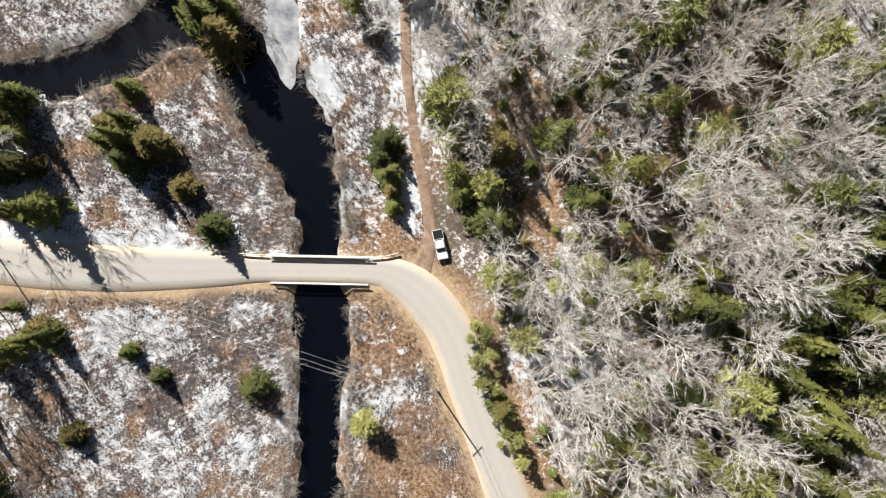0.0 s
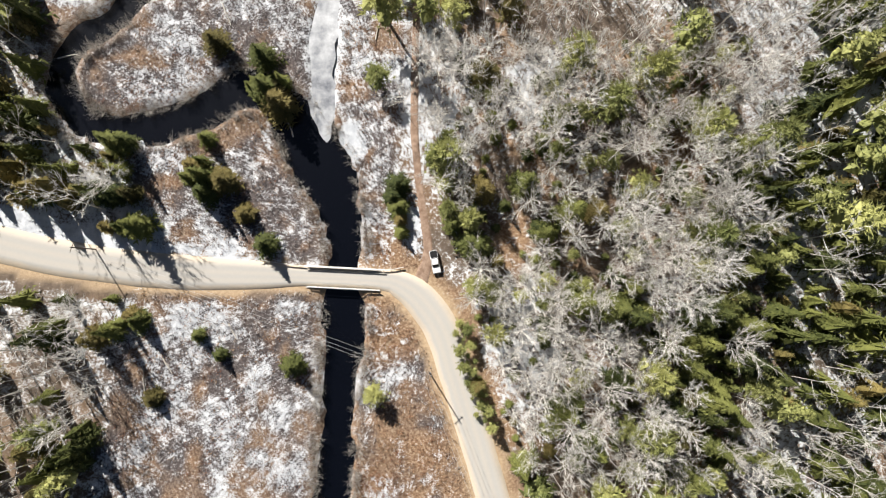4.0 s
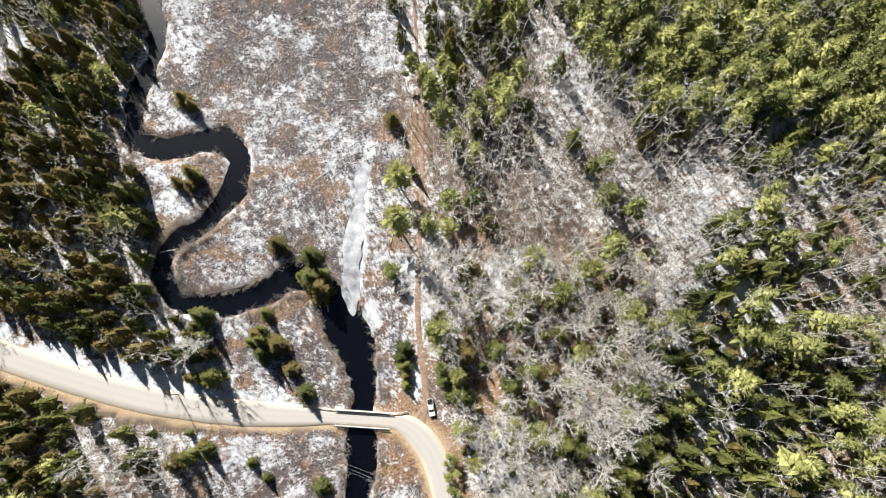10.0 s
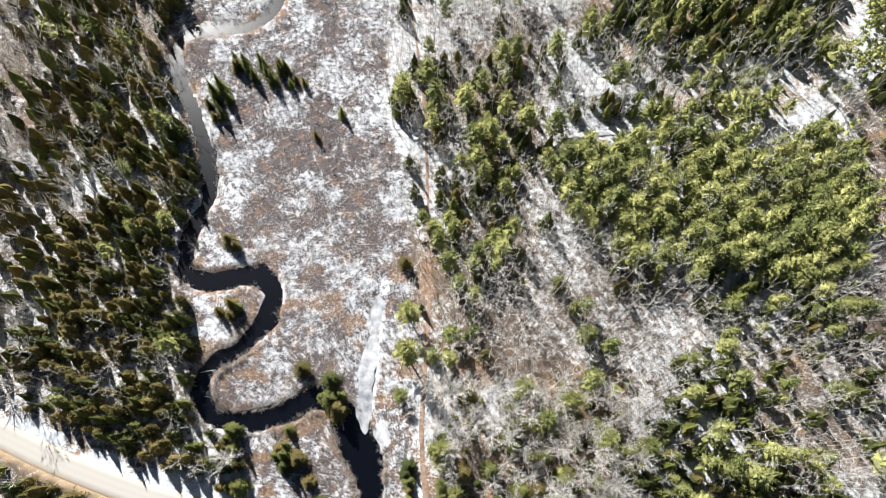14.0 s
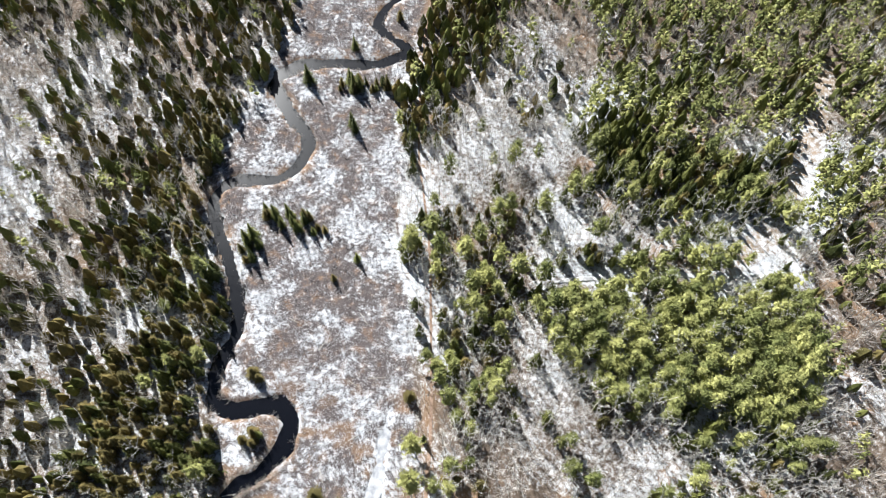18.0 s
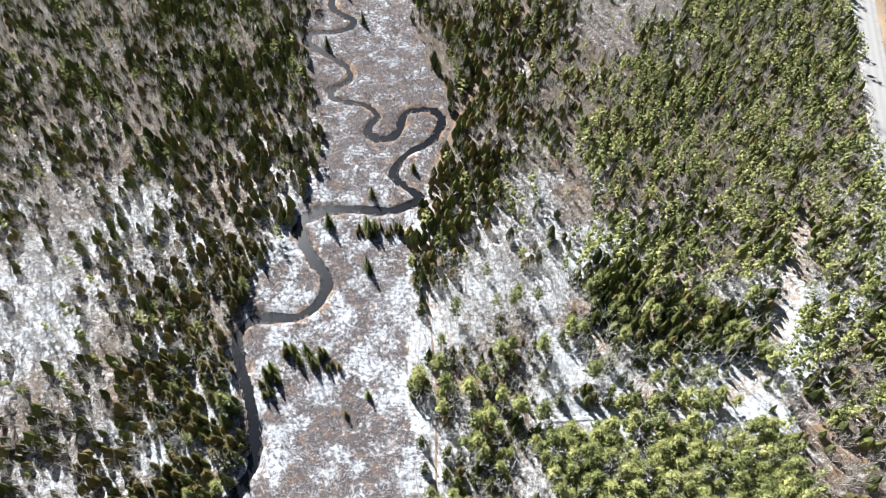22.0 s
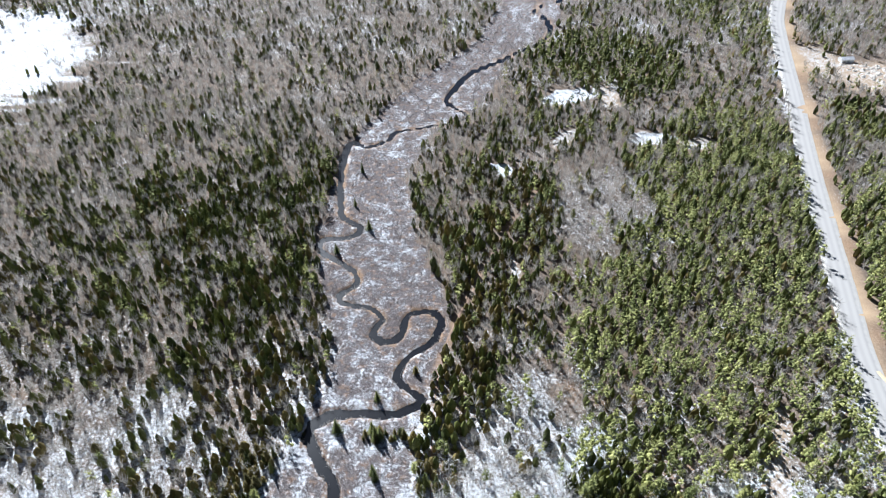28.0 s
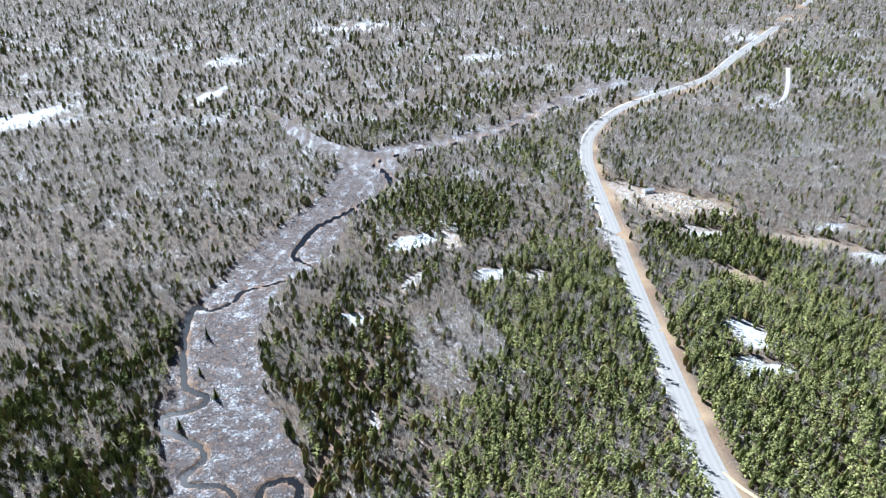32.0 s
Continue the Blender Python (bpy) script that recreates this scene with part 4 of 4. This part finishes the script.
# young pines along the bend of the road
SINGLE += [(3, 5.5 + 0.36 * k + 1.6 * math.sin(k * 2.1), -12.5 - 1.15 * k, 0.20 + 0.11 * math.sin(k * 1.7), 1.45) for k in range(20)]
# clusters of conifers in the meadow: x, y, half sizes, turn, count
for cx, cy, a, b, turn, n in ((-66, 256, 15, 4.5, 8, 24), (-86, 168, 17, 5, -12, 20), (-103, 151, 4, 9, 0, 12), (-82, 65, 6, 4, 0, 7), (-37.5, 37, 2.5, 6, 20, 5), (-52, 17, 4.5, 3, 0, 4), (-70, 16, 6, 9, 0, 12), (-67, 4, 6, 2.5, 0, 4), (-43, 39, 3, 3, 0, 3), (-68, -14, 7, 6, 0, 6)):
    for k in range(n):
        d, q = math.sqrt(r.random()), r.uniform(0, 6.283)
        u, v = a * d * math.cos(q), b * d * math.sin(q)
        c, s0 = math.cos(radians(turn)), math.sin(radians(turn))
        SINGLE.append((1 if r.random() < 0.65 else 2, cx + u * c - v * s0, cy + u * s0 + v * c, r.uniform(0.5, 1.0), r.uniform(0.85, 1.15)))
# saplings under the bare trees
x, y = scatter(4, 72, -38, 46, 3.9, 12)
on = (woods(x, y) == 0) & (r.random(len(x)) < 0.75)
for px, py in zip(x[on], y[on]):
    SINGLE.append((1, float(px), float(py), r.uniform(0.16, 0.40), r.uniform(1.2, 1.9)))
x, y = scatter(3, 72, -40, 50, 5.6, 14)
on = (woods(x, y) >= 0) & (r.random(len(x)) < 0.35 + 0.5 * vnoise(x, y, 16)) & (in_ellipse(x, y, 16, 20, 14, 18, 0) > 1)
for px, py in zip(x[on], y[on]):
    SINGLE.append((int(r.choice((1, 2, 3), p=(0.3, 0.15, 0.55))), float(px), float(py), r.uniform(0.26, 0.56), r.uniform(1.1, 1.7)))
for n, (kind, x, y, size, wide) in enumerate(SINGLE):
    tree(kind, float(x), float(y), size, wide, n, n * 77.0, ("young yellow-green pine " + ("at the edge of the road" if x < 13 and y < -10 else "among bare grey trees") if kind == 3 else "small brownish cedar among bare trees" if kind == 2 else "small dark green spruce sapling under bare trees") if size < 0.57 and x > 3 else "")

# the near wood: each tree a thing of its own
x, y = scatter(-72, 72, -40, 48, 4.5, 11)
kind = woods(x, y)
kind = np.where((kind == 3) & (x > 3) & (x < 62), 0, kind)
# a snowy gap among the bare trees, and the open strip beside the track
kind = np.where((in_ellipse(x, y, 16, 19, 10, 13, 0) < 1) & (r.random(len(x)) < 0.5) | (in_ellipse(x, y, -8, 11, 8, 11, 0) < 1), -1, kind)
count = [0, 0, 0, 0]
taken = np.zeros(len(x), bool)
for n in np.argsort(np.hypot(x - 8, y - 2)):
    k = int(kind[n])
    if k >= 0 and count[k] < 290:
        count[k] += 1
        taken[n] = True
        tree(k, float(x[n]), float(y[n]), r.uniform(0.7, 1.15) * (1.2 if k in (1, 2) else 1.0), r.uniform(0.85, 1.2), int(r.integers(0, 6)), r.uniform(0, 360))

WOODLABEL = ("leafless grey broadleaf wood over snowy ground", "dark green spruces filling the wood", "brownish green cedars along the river", "yellow-green white pines filling the wood")


def fill(name, sets, x, y, kinds, seed, low, high, twig=TWIG):
    mats = (twig, *NEEDLES[1:])
    for k in range(4):
        on = kinds == k
        if on.any():
            size = np.random.default_rng(seed + k).uniform(low, high, on.sum())
            V, F, T = spread_out(sets[k], x[on], y[on], ground_z(x[on], y[on]), size, seed + 9 * k)
            tagged(new(KINDS[k].replace("_tree", "") + name, mesh_np("wood", V, F, mats[k], T)), WOODLABEL[k], "wood", kind="stuff")


rest = ~taken
fill("_thicket", [[joined(some) for some in kindset] for kindset in HIGH], x[rest], y[rest], kind[rest], 90, 0.7, 1.1)
mx, my = scatter(-150, 150, -85, 235, 4.1, 21)
out = ~((np.abs(mx) < 72) & (my > -40) & (my < 48))
mx, my = mx[out], my[out]
fill("_wood", MIDDLE, mx, my, woods(mx, my), 100, 0.75, 1.4)


def outer(x0, x1, y0, y1, gap, seed):
    """Points of the outer woods, in the widening stretch ahead of the bridge."""
    x, y = scatter(x0, x1, y0, y1, gap, seed)
    on = (x > np.interp(y, [-100, 0, 900, 1400, 3400], [-170, -190, -900, -1050, -3000])) & (x < np.interp(y, [-100, 0, 600, 1500, 3400], [190, 210, 660, 1500, 3200]))
    on &= ~((np.abs(x) < 150) & (y < 235))
    return x[on], y[on]


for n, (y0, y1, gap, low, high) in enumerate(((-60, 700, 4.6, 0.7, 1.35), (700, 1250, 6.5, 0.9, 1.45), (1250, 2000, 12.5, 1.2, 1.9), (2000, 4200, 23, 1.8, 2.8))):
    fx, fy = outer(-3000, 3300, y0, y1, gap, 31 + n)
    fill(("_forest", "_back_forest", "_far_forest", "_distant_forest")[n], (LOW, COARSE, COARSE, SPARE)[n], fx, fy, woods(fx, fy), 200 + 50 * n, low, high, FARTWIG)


# ================= brush of the wet meadow =================
r = np.random.default_rng(5)
TUFTS = [shrub(r, r.uniform(0.45, 0.8), r.uniform(0.6, 1.0), 6, 4, 0.055) for _ in range(6)]
SEDGE = [shrub(r, r.uniform(0.5, 0.9), r.uniform(0.7, 1.1), 6, 1, 0.10) for _ in range(6)]
ALDERS = [shrub(r, r.uniform(1.6, 2.6), r.uniform(1.4, 2.2), 10, 6, 0.05) for _ in range(6)]
bx, by = scatter(-85, 14, -50, 120, 0.9, 61)
cx, cy = scatter(-175, -10, 120, 480, 1.65, 62)
dx, dy = scatter(-175, 70, 480, 1010, 5.0, 63)
for n, (px, py, size) in enumerate(((bx, by, 1.0), (cx, cy, 1.6), (dx, dy, 3.2))):
    rd, _ = away(px, py, RIVER)
    od, _ = away(px, py, ROAD)
    td, _ = away(px, py, TRACK)
    wd, _ = away(px, py, ICE)
    on = (marsh_at(px, py) > 0.4) & (rd > 0.6) & (od > 1.0) & (td > 0.6) & (wd > 1.0) & (r.random(len(px)) < (0.4 if n else 0.28) + (0.55 if n else 0.72) * vnoise(px, py, 6))
    px, py = px[on], py[on]
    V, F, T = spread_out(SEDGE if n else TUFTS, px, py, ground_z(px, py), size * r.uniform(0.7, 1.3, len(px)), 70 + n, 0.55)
    # the grey of distance is put into the stem colour beyond the near meadow
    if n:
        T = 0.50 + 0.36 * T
    else:
        T = np.clip(0.14 + 0.86 * T + 0.22 * step(30, 60, V[:, 1]), 0, 1)
        dry = (V[:, 1] < 24) * (V[:, 0] > -17) * step(0.34, 0.66, vnoise(V[:, 0], V[:, 1], 4))
        T = T * (1 - dry) + dry * (0.29 + 0.13 * T)
    tagged(new(("meadow_brush", "back_meadow_brush", "far_meadow_brush")[n], mesh_np("brush", V, F, BRUSH, T)), "frosted brown sedge and low brush of the wet meadow, tinted greyer farther out", "brush", kind="stuff")
# undergrowth of the woods on both sides
BUSH = [shrub(r, r.uniform(1.2, 2.4), r.uniform(1.0, 1.7), 6, 4, 0.05) for _ in range(6)]
ux, uy = (np.concatenate(v) for v in zip(scatter(2, 150, -42, 120, 2.7, 64), scatter(-190, -60, 0, 240, 3.0, 65)))
on = (woods(ux, uy) >= 0) & (r.random(len(ux)) < 0.35 + 0.6 * vnoise(ux, uy, 13))
ux, uy = ux[on], uy[on]
V, F, T = spread_out(BUSH, ux, uy, ground_z(ux, uy), r.uniform(0.7, 1.4, len(ux)), 78, 0.4)
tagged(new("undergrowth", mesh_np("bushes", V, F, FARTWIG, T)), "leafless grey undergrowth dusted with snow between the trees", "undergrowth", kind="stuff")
# alders that lean over the banks
path = RIVER[(RIVER[:, 1] < 480) & (RIVER[:, 1] > -60)]
n = 1500
close = path[path[:, 1] < 60]
pick = np.vstack([path[r.integers(0, len(path), n)], close[r.integers(0, len(close), 1500)]])
n = len(pick)
a = r.uniform(0, 6.283, n)
px, py = pick[:, 0] + np.cos(a) * (pick[:, 2] + 1.0), pick[:, 1] + np.sin(a) * (pick[:, 2] + 1.0)
rd, _ = away(px, py, RIVER)
od, _ = away(px, py, ROAD)
on = (rd > 0.2) & (rd < 4) & (od > 1.2) & (np.hypot(px + 20, py + 4) > 7)
px, py = px[on], py[on]
V, F, T = spread_out(ALDERS, px, py, ground_z(px, py), r.uniform(0.6, 1.2, len(px)), 77)
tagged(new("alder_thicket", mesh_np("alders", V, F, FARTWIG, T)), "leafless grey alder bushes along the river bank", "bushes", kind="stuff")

# ================= bridge =================
PAINT = material("weathered_rail", speckle_build((0.66, 0.64, 0.61), (0.86, 0.84, 0.80), 3.0, 0.1), 0.6)
STEEL = material("galvanised_steel", speckle_build((0.35, 0.36, 0.37), (0.52, 0.53, 0.54), 5.0, 0.05), 0.45)
bridge = tagged(new("bridge"), "short one-lane concrete bridge with pale rails over the dark river", "bridge")
bridge.location = (-20.4, -4.1, 0)


def block(name, mat, parent, x, y, z, sx, sy, sz, bevel=0.02, label="", turn=0.0):
    return part(name, box(bmesh.new(), x, y, z, sx, sy, sz, turn, bevel), mat, parent, label)


block("deck", CONCRETE, bridge, 0, 0, -0.20, 15.6, 5.0, 0.5)
for side in (1, -1):
    block("girder", CONCRETE, bridge, 0, side * 2.0, -0.62, 15.0, 0.35, 0.5)
    block("kerb", CONCRETE, bridge, 0, side * 2.28, 0.17, 16.4, 0.34, 0.26, 0.03, "pale worn concrete kerb")
    out = 2.36 if side > 0 else 2.18
    for k in range(9):
        block("post", PAINT, bridge, -7.6 + k * 1.9, side * out, 0.62, 0.14, 0.14, 0.85)
    for z in (0.62, 0.98):
        block("rail", STEEL if z < 0.8 else PAINT, bridge, 0, side * (out - 0.08), z, 16.6 if side > 0 else 15.6, 0.10, 0.2)
    if side > 0:
        block("barrier", CONCRETE, bridge, -0.3, 2.16, 0.42, 15.2, 0.22, 0.5, 0.04, "pale grey concrete barrier along the deck")
    block("abutment", CONCRETE, bridge, side * 7.4, 0, -1.2, 1.0, 5.4, 1.6, 0.05)
block("cap", PAINT, bridge, 0, 2.34, 1.10, 17.4, 0.34, 0.07, 0.01, "flat pale cap on the upstream rail")
block("cap", PAINT, bridge, 0.2, -2.16, 1.10, 15.8, 0.26, 0.07, 0.01)
# rail that runs on round the bend
rail = tagged(new("guard_rail"), "low pale guard rail curving off the bridge", "guard rail")
back = curve([(-38.5, -1.0), (-33, -1.6), (-29.0, -1.75)], 1.2)
bend = curve([(-12.0, -1.75), (-9.5, -1.5), (-7.3, -0.9)], 0.8)
for a, b in [*zip(bend[:-1], bend[1:]), *zip(back[:-1], back[1:])]:
    m, d = (a + b) / 2, b - a
    block("rail", PAINT, rail, m[0], m[1], 0.68, float(np.hypot(*d)) + 0.05, 0.12, 0.3, 0.01, "", math.degrees(math.atan2(d[1], d[0])))
bend = np.vstack([bend[::2], back[::2]])
for k in range(len(bend)):
    block("post", PAINT, rail, bend[k][0], bend[k][1] + 0.12, 0.35, 0.14, 0.14, 0.85)

# ================= pickup truck =================
WHITE = material("white_car_paint", speckle_build((0.78, 0.78, 0.78), (0.82, 0.82, 0.82), 2.0, 0.0), 0.25)
BLACK = material("black_cover", speckle_build((0.012, 0.012, 0.013), (0.025, 0.025, 0.027), 6.0, 0.05), 0.5)
GLASS = material("dark_glass", speckle_build((0.01, 0.011, 0.013), (0.02, 0.021, 0.024), 1.0, 0.0), 0.05)
RUBBER = material("rubber", speckle_build((0.015, 0.015, 0.015), (0.03, 0.03, 0.03), 9.0), 0.9)
LAMP = material("lamp_lens", speckle_build((0.6, 0.6, 0.6), (0.75, 0.75, 0.75), 9.0, 0.0), 0.1)
RED = material("red_lens", speckle_build((0.35, 0.02, 0.02), (0.45, 0.03, 0.03), 9.0, 0.0), 0.15)


def profile(points, half, inset, bevel=0.05):
    """A solid from a side outline (y along, z up), narrower at the top by inset."""
    bm = bmesh.new()
    low, high = min(p[1] for p in points), max(p[1] for p in points)
    rows = []
    for s in (-1, 1):
        rows.append([bm.verts.new((s * (half - inset * (z - low) / (high - low)), y, z)) for y, z in points])
    bm.faces.new(rows[0])
    bm.faces.new(rows[1][::-1])
    for k in range(len(points)):
        j = (k + 1) % len(points)
        bm.faces.new((rows[0][j], rows[0][k], rows[1][k], rows[1][j]))
    bmesh.ops.recalc_face_normals(bm, faces=bm.faces)
    bmesh.ops.bevel(bm, geom=list(bm.edges), offset=bevel, segments=2, affect="EDGES")
    return bm


truck = tagged(new("pickup_truck"), "white pickup with a black bed cover parked on the dirt", "pickup")
part("body", profile([(-2.6, 0.45), (2.6, 0.45), (2.62, 0.85), (2.5, 1.02), (1.2, 1.12), (-2.55, 1.12), (-2.62, 0.8)], 0.95, 0.06), WHITE, truck)
part("cab", profile([(1.15, 1.08), (0.55, 1.72), (-0.75, 1.76), (-1.0, 1.08)], 0.86, 0.16), WHITE, truck)
part("bed_cover", box(bmesh.new(), 0, -1.82, 1.14, 1.62, 1.5, 0.07, 0, 0.02), BLACK, truck, "flat black bed cover")
bm = bmesh.new()
bmesh.ops.create_cube(bm, size=1, matrix=pose(0, 0.90, 1.41, 43) @ Matrix.Diagonal((1.42, 0.03, 0.72, 1)))
part("windscreen", bm, GLASS, truck, "dark windscreen")
bm = bmesh.new()
bmesh.ops.create_cube(bm, size=1, matrix=pose(0, -0.90, 1.42, -20) @ Matrix.Diagonal((1.36, 0.03, 0.42, 1)))
part("rear_window", bm, GLASS, truck, "dark rear window")
for s in (-1, 1):
    for y0 in (0.25, -0.5):
        bm = bmesh.new()
        bmesh.ops.create_cube(bm, size=1, matrix=pose(s * 0.80, y0, 1.42, 0, -s * 14) @ Matrix.Diagonal((0.03, 0.62, 0.42, 1)))
        part("side_window", bm, GLASS, truck, "dark side window")
    part("mirror", box(bmesh.new(), s * 1.08, 0.85, 1.2, 0.24, 0.12, 0.18, 0, 0.03), BLACK, truck, "black door mirror")
    part("headlight", box(bmesh.new(), s * 0.72, 2.58, 0.85, 0.36, 0.1, 0.18, 0, 0.03), LAMP, truck, "clear headlight")
    part("tail_light", box(bmesh.new(), s * 0.82, -2.6, 0.9, 0.16, 0.06, 0.34, 0, 0.02), RED, truck, "red tail light")
    for y0 in (1.65, -1.6):
        bm = bmesh.new()
        bmesh.ops.create_cone(bm, cap_ends=True, segments=20, radius1=0.38, radius2=0.38, depth=0.25, matrix=pose(s * 0.83, y0, 0.38, 0, 90))
        wheel = part("wheel", bm, RUBBER, truck, "black tyre")
        bm = bmesh.new()
        bmesh.ops.create_cone(bm, cap_ends=True, segments=14, radius1=0.22, radius2=0.2, depth=0.04, matrix=pose(s * 0.965, y0, 0.38, 0, s * 90))
        part("rim", bm, STEEL, wheel, "grey rim")
part("bumper", box(bmesh.new(), 0, 2.66, 0.58, 1.8, 0.16, 0.22, 0, 0.05), BLACK, truck, "black front bumper")
part("bumper", box(bmesh.new(), 0, -2.68, 0.58, 1.8, 0.16, 0.2, 0, 0.05), STEEL, truck, "steel rear bumper")
truck.matrix_world = pose(-0.5, 0.55, 0.06, 0, 0, 194) @ Matrix.Diagonal((0.95, 0.95, 0.95, 1))

# ================= power line =================
POLEWOOD = material("pole_wood", speckle_build((0.14, 0.11, 0.085), (0.28, 0.23, 0.19), 4.0), 0.9)
CABLE = material("bare_cable", speckle_build((0.42, 0.42, 0.42), (0.6, 0.6, 0.6), 1.0, 0.0), 0.4)
ENDS = ((-75.5, -0.5), (-0.6, -23.5), (17.5, -62.0))
TOPS = []
for (x, y), turn in zip(ENDS, (-17, -45, -65)):
    pole = tagged(new("utility_pole"), "weathered wooden utility pole with a crossarm beside the road", "utility pole", "utility poles")
    z = float(ground_z(np.array([x]), np.array([y]))[0])
    pole.location = (x, y, z)
    bm = bmesh.new()
    bmesh.ops.create_cone(bm, cap_ends=True, segments=10, radius1=0.16, radius2=0.11, depth=10.4, matrix=pose(0, 0, 4.8))
    part("shaft", bm, POLEWOOD, pole)
    part("crossarm", box(bmesh.new(), 0, 0, 9.4, 0.12, 2.2, 0.13, turn, 0.02), POLEWOOD, pole)
    c, s = math.cos(radians(turn)), math.sin(radians(turn))
    tops = []
    for off in (-0.95, 0.0, 0.95):
        bm = bmesh.new()
        px, py, pz = -s * off, c * off, (9.56 if off else 10.05)
        bmesh.ops.create_cone(bm, cap_ends=True, segments=8, radius1=0.07, radius2=0.05, depth=0.2, matrix=pose(px, py, pz))
        part("insulator", bm, LAMP, pole, "pale insulator")
        tops.append((x + px, y + py, z + pz + 0.1))
    TOPS.append(tops)
for first, second in zip(TOPS[:-1], TOPS[1:]):
    for a, b in zip(first, second):
        t = np.linspace(0, 1, 25)
        p = np.array(a) + (np.array(b) - np.array(a)) * t[:, None]
        p[:, 2] -= 4 * 1.1 * t * (1 - t)
        pieces = [tube(p[k], p[k + 1], 0.02, 0.02, 4) for k in range(24)]
        tagged(new("power_cable", mesh_np("cable", *joined(pieces), CABLE)), "thin pale sagging power cable strung over the river", "cable", "power cables")

# ================= fallen logs =================
DEADWOOD = material("bleached_wood", speckle_build((0.42, 0.38, 0.33), (0.68, 0.64, 0.58), 5.0), 0.85)
LOGS = [(-34.3, 28.4, 112, 3.4, WATER_Z), (-85.2, 42.6, 15, 5.2, WATER_Z), (-50, 53.5, -66, 5.5, 0.2), (-43, 92, -25, 5.5, 0.2), (-34, 96, 8, 8, 0.2), (-60, 108, 60, 6, 0.2), (-44, 122, -50, 7, 0.2),
        (-75, 118, -20, 6, 0.2), (-56, 88, 70, 5, 0.2), (-16, 52, 80, 5, 0.2), (-58, -25, -55, 4.5, 0.2), (-44, -17, -58, 4, 0.2), (-63, -28, 100, 6, 0.2), (-40, 70, 40, 5, 0.2)]
for n, (x, y, turn, length, z) in enumerate(LOGS):
    g = np.random.default_rng(900 + n)
    if z > 0:
        z = float(ground_z(np.array([x]), np.array([y]))[0]) + 0.08
    log = tagged(new("fallen_log"), "bleached fallen log " + ("half sunk in the river" if z < -0.5 else "lying in the snowy meadow brush"), "log", "fallen logs")
    log.matrix_world = pose(x, y, z + 0.05, 0, 0, turn)
    pieces = [tube((-length / 2, 0, 0), (0, g.uniform(-0.2, 0.2), 0.05), 0.17, 0.13, 7), tube((0, g.uniform(-0.1, 0.1), 0.05), (length / 2, 0, 0.02), 0.13, 0.07, 7)]
    new("stem", mesh_np("stem", *joined(pieces), DEADWOOD)).parent = log
    for k in range(3):
        o = np.array([g.uniform(-0.2, 0.45) * length, 0, 0.08])
        me = mesh_np("branch", *tube(o, o + (g.uniform(0.3, 0.9), g.uniform(-0.9, 0.9), g.uniform(0.05, 0.5)), 0.05, 0.02, 4), DEADWOOD)
        new("branch", me).parent = log


# ================= the far yard =================
SIDING = material("white_siding", speckle_build((0.70, 0.70, 0.69), (0.82, 0.82, 0.80), 0.8, 0.1), 0.6)
ROOFING = material("snowy_roofing", speckle_build((0.45, 0.45, 0.47), (0.85, 0.85, 0.86), 0.4, 0.1), 0.7)
shed = tagged(new("storage_building"), "white storage building with a snowy gable roof in a gravel yard", "building")
block("wall", SIDING, shed, 0, 0, 1.9, 16, 9, 4.2, 0.03)
bm = bmesh.new()
rows = [[bm.verts.new((x, y, z)) for y, z in ((-5, 3.9), (0, 6.4), (5, 3.9), (5, 3.6), (-5, 3.6))] for x in (-8.5, 8.5)]
bm.faces.new(rows[0])
bm.faces.new(rows[1][::-1])
for k in range(5):
    bm.faces.new((rows[0][(k + 1) % 5], rows[0][k], rows[1][k], rows[1][(k + 1) % 5]))
bmesh.ops.recalc_face_normals(bm, faces=bm.faces)
part("roof", bm, ROOFING, shed, "snowy gable roof")
for k in (-4.5, 0.5):
    block("door", STEEL, shed, k, -4.55, 1.5, 3.4, 0.12, 3.0, 0.02, "grey roller door")
shed.matrix_world = pose(415, 862, 0, 0, 0, 12)
g = np.random.default_rng(55)
heap = []
for k in range(240):
    a, d = g.uniform(0, 6.28), math.sqrt(g.random())
    u, v = 62 * d * math.cos(a), 26 * d * math.sin(a)
    x, y = 455 + u * 0.82 + v * 0.57, 815 - u * 0.57 + v * 0.82
    heap.append(cone_tree(g, g.uniform(0.6, 2.2), g.uniform(1.2, 3.6), 1, 7))
    heap[-1][0][:] += (x, y, -0.2)
RUBBLE = material("rubble", speckle_build((0.30, 0.26, 0.22), (0.72, 0.68, 0.62), 0.6), 0.95)
tagged(new("rubble_heaps", mesh_np("heaps", *joined(heap), RUBBLE)), "low heaps of pale rubble and brush in the yard", "rubble", kind="stuff")
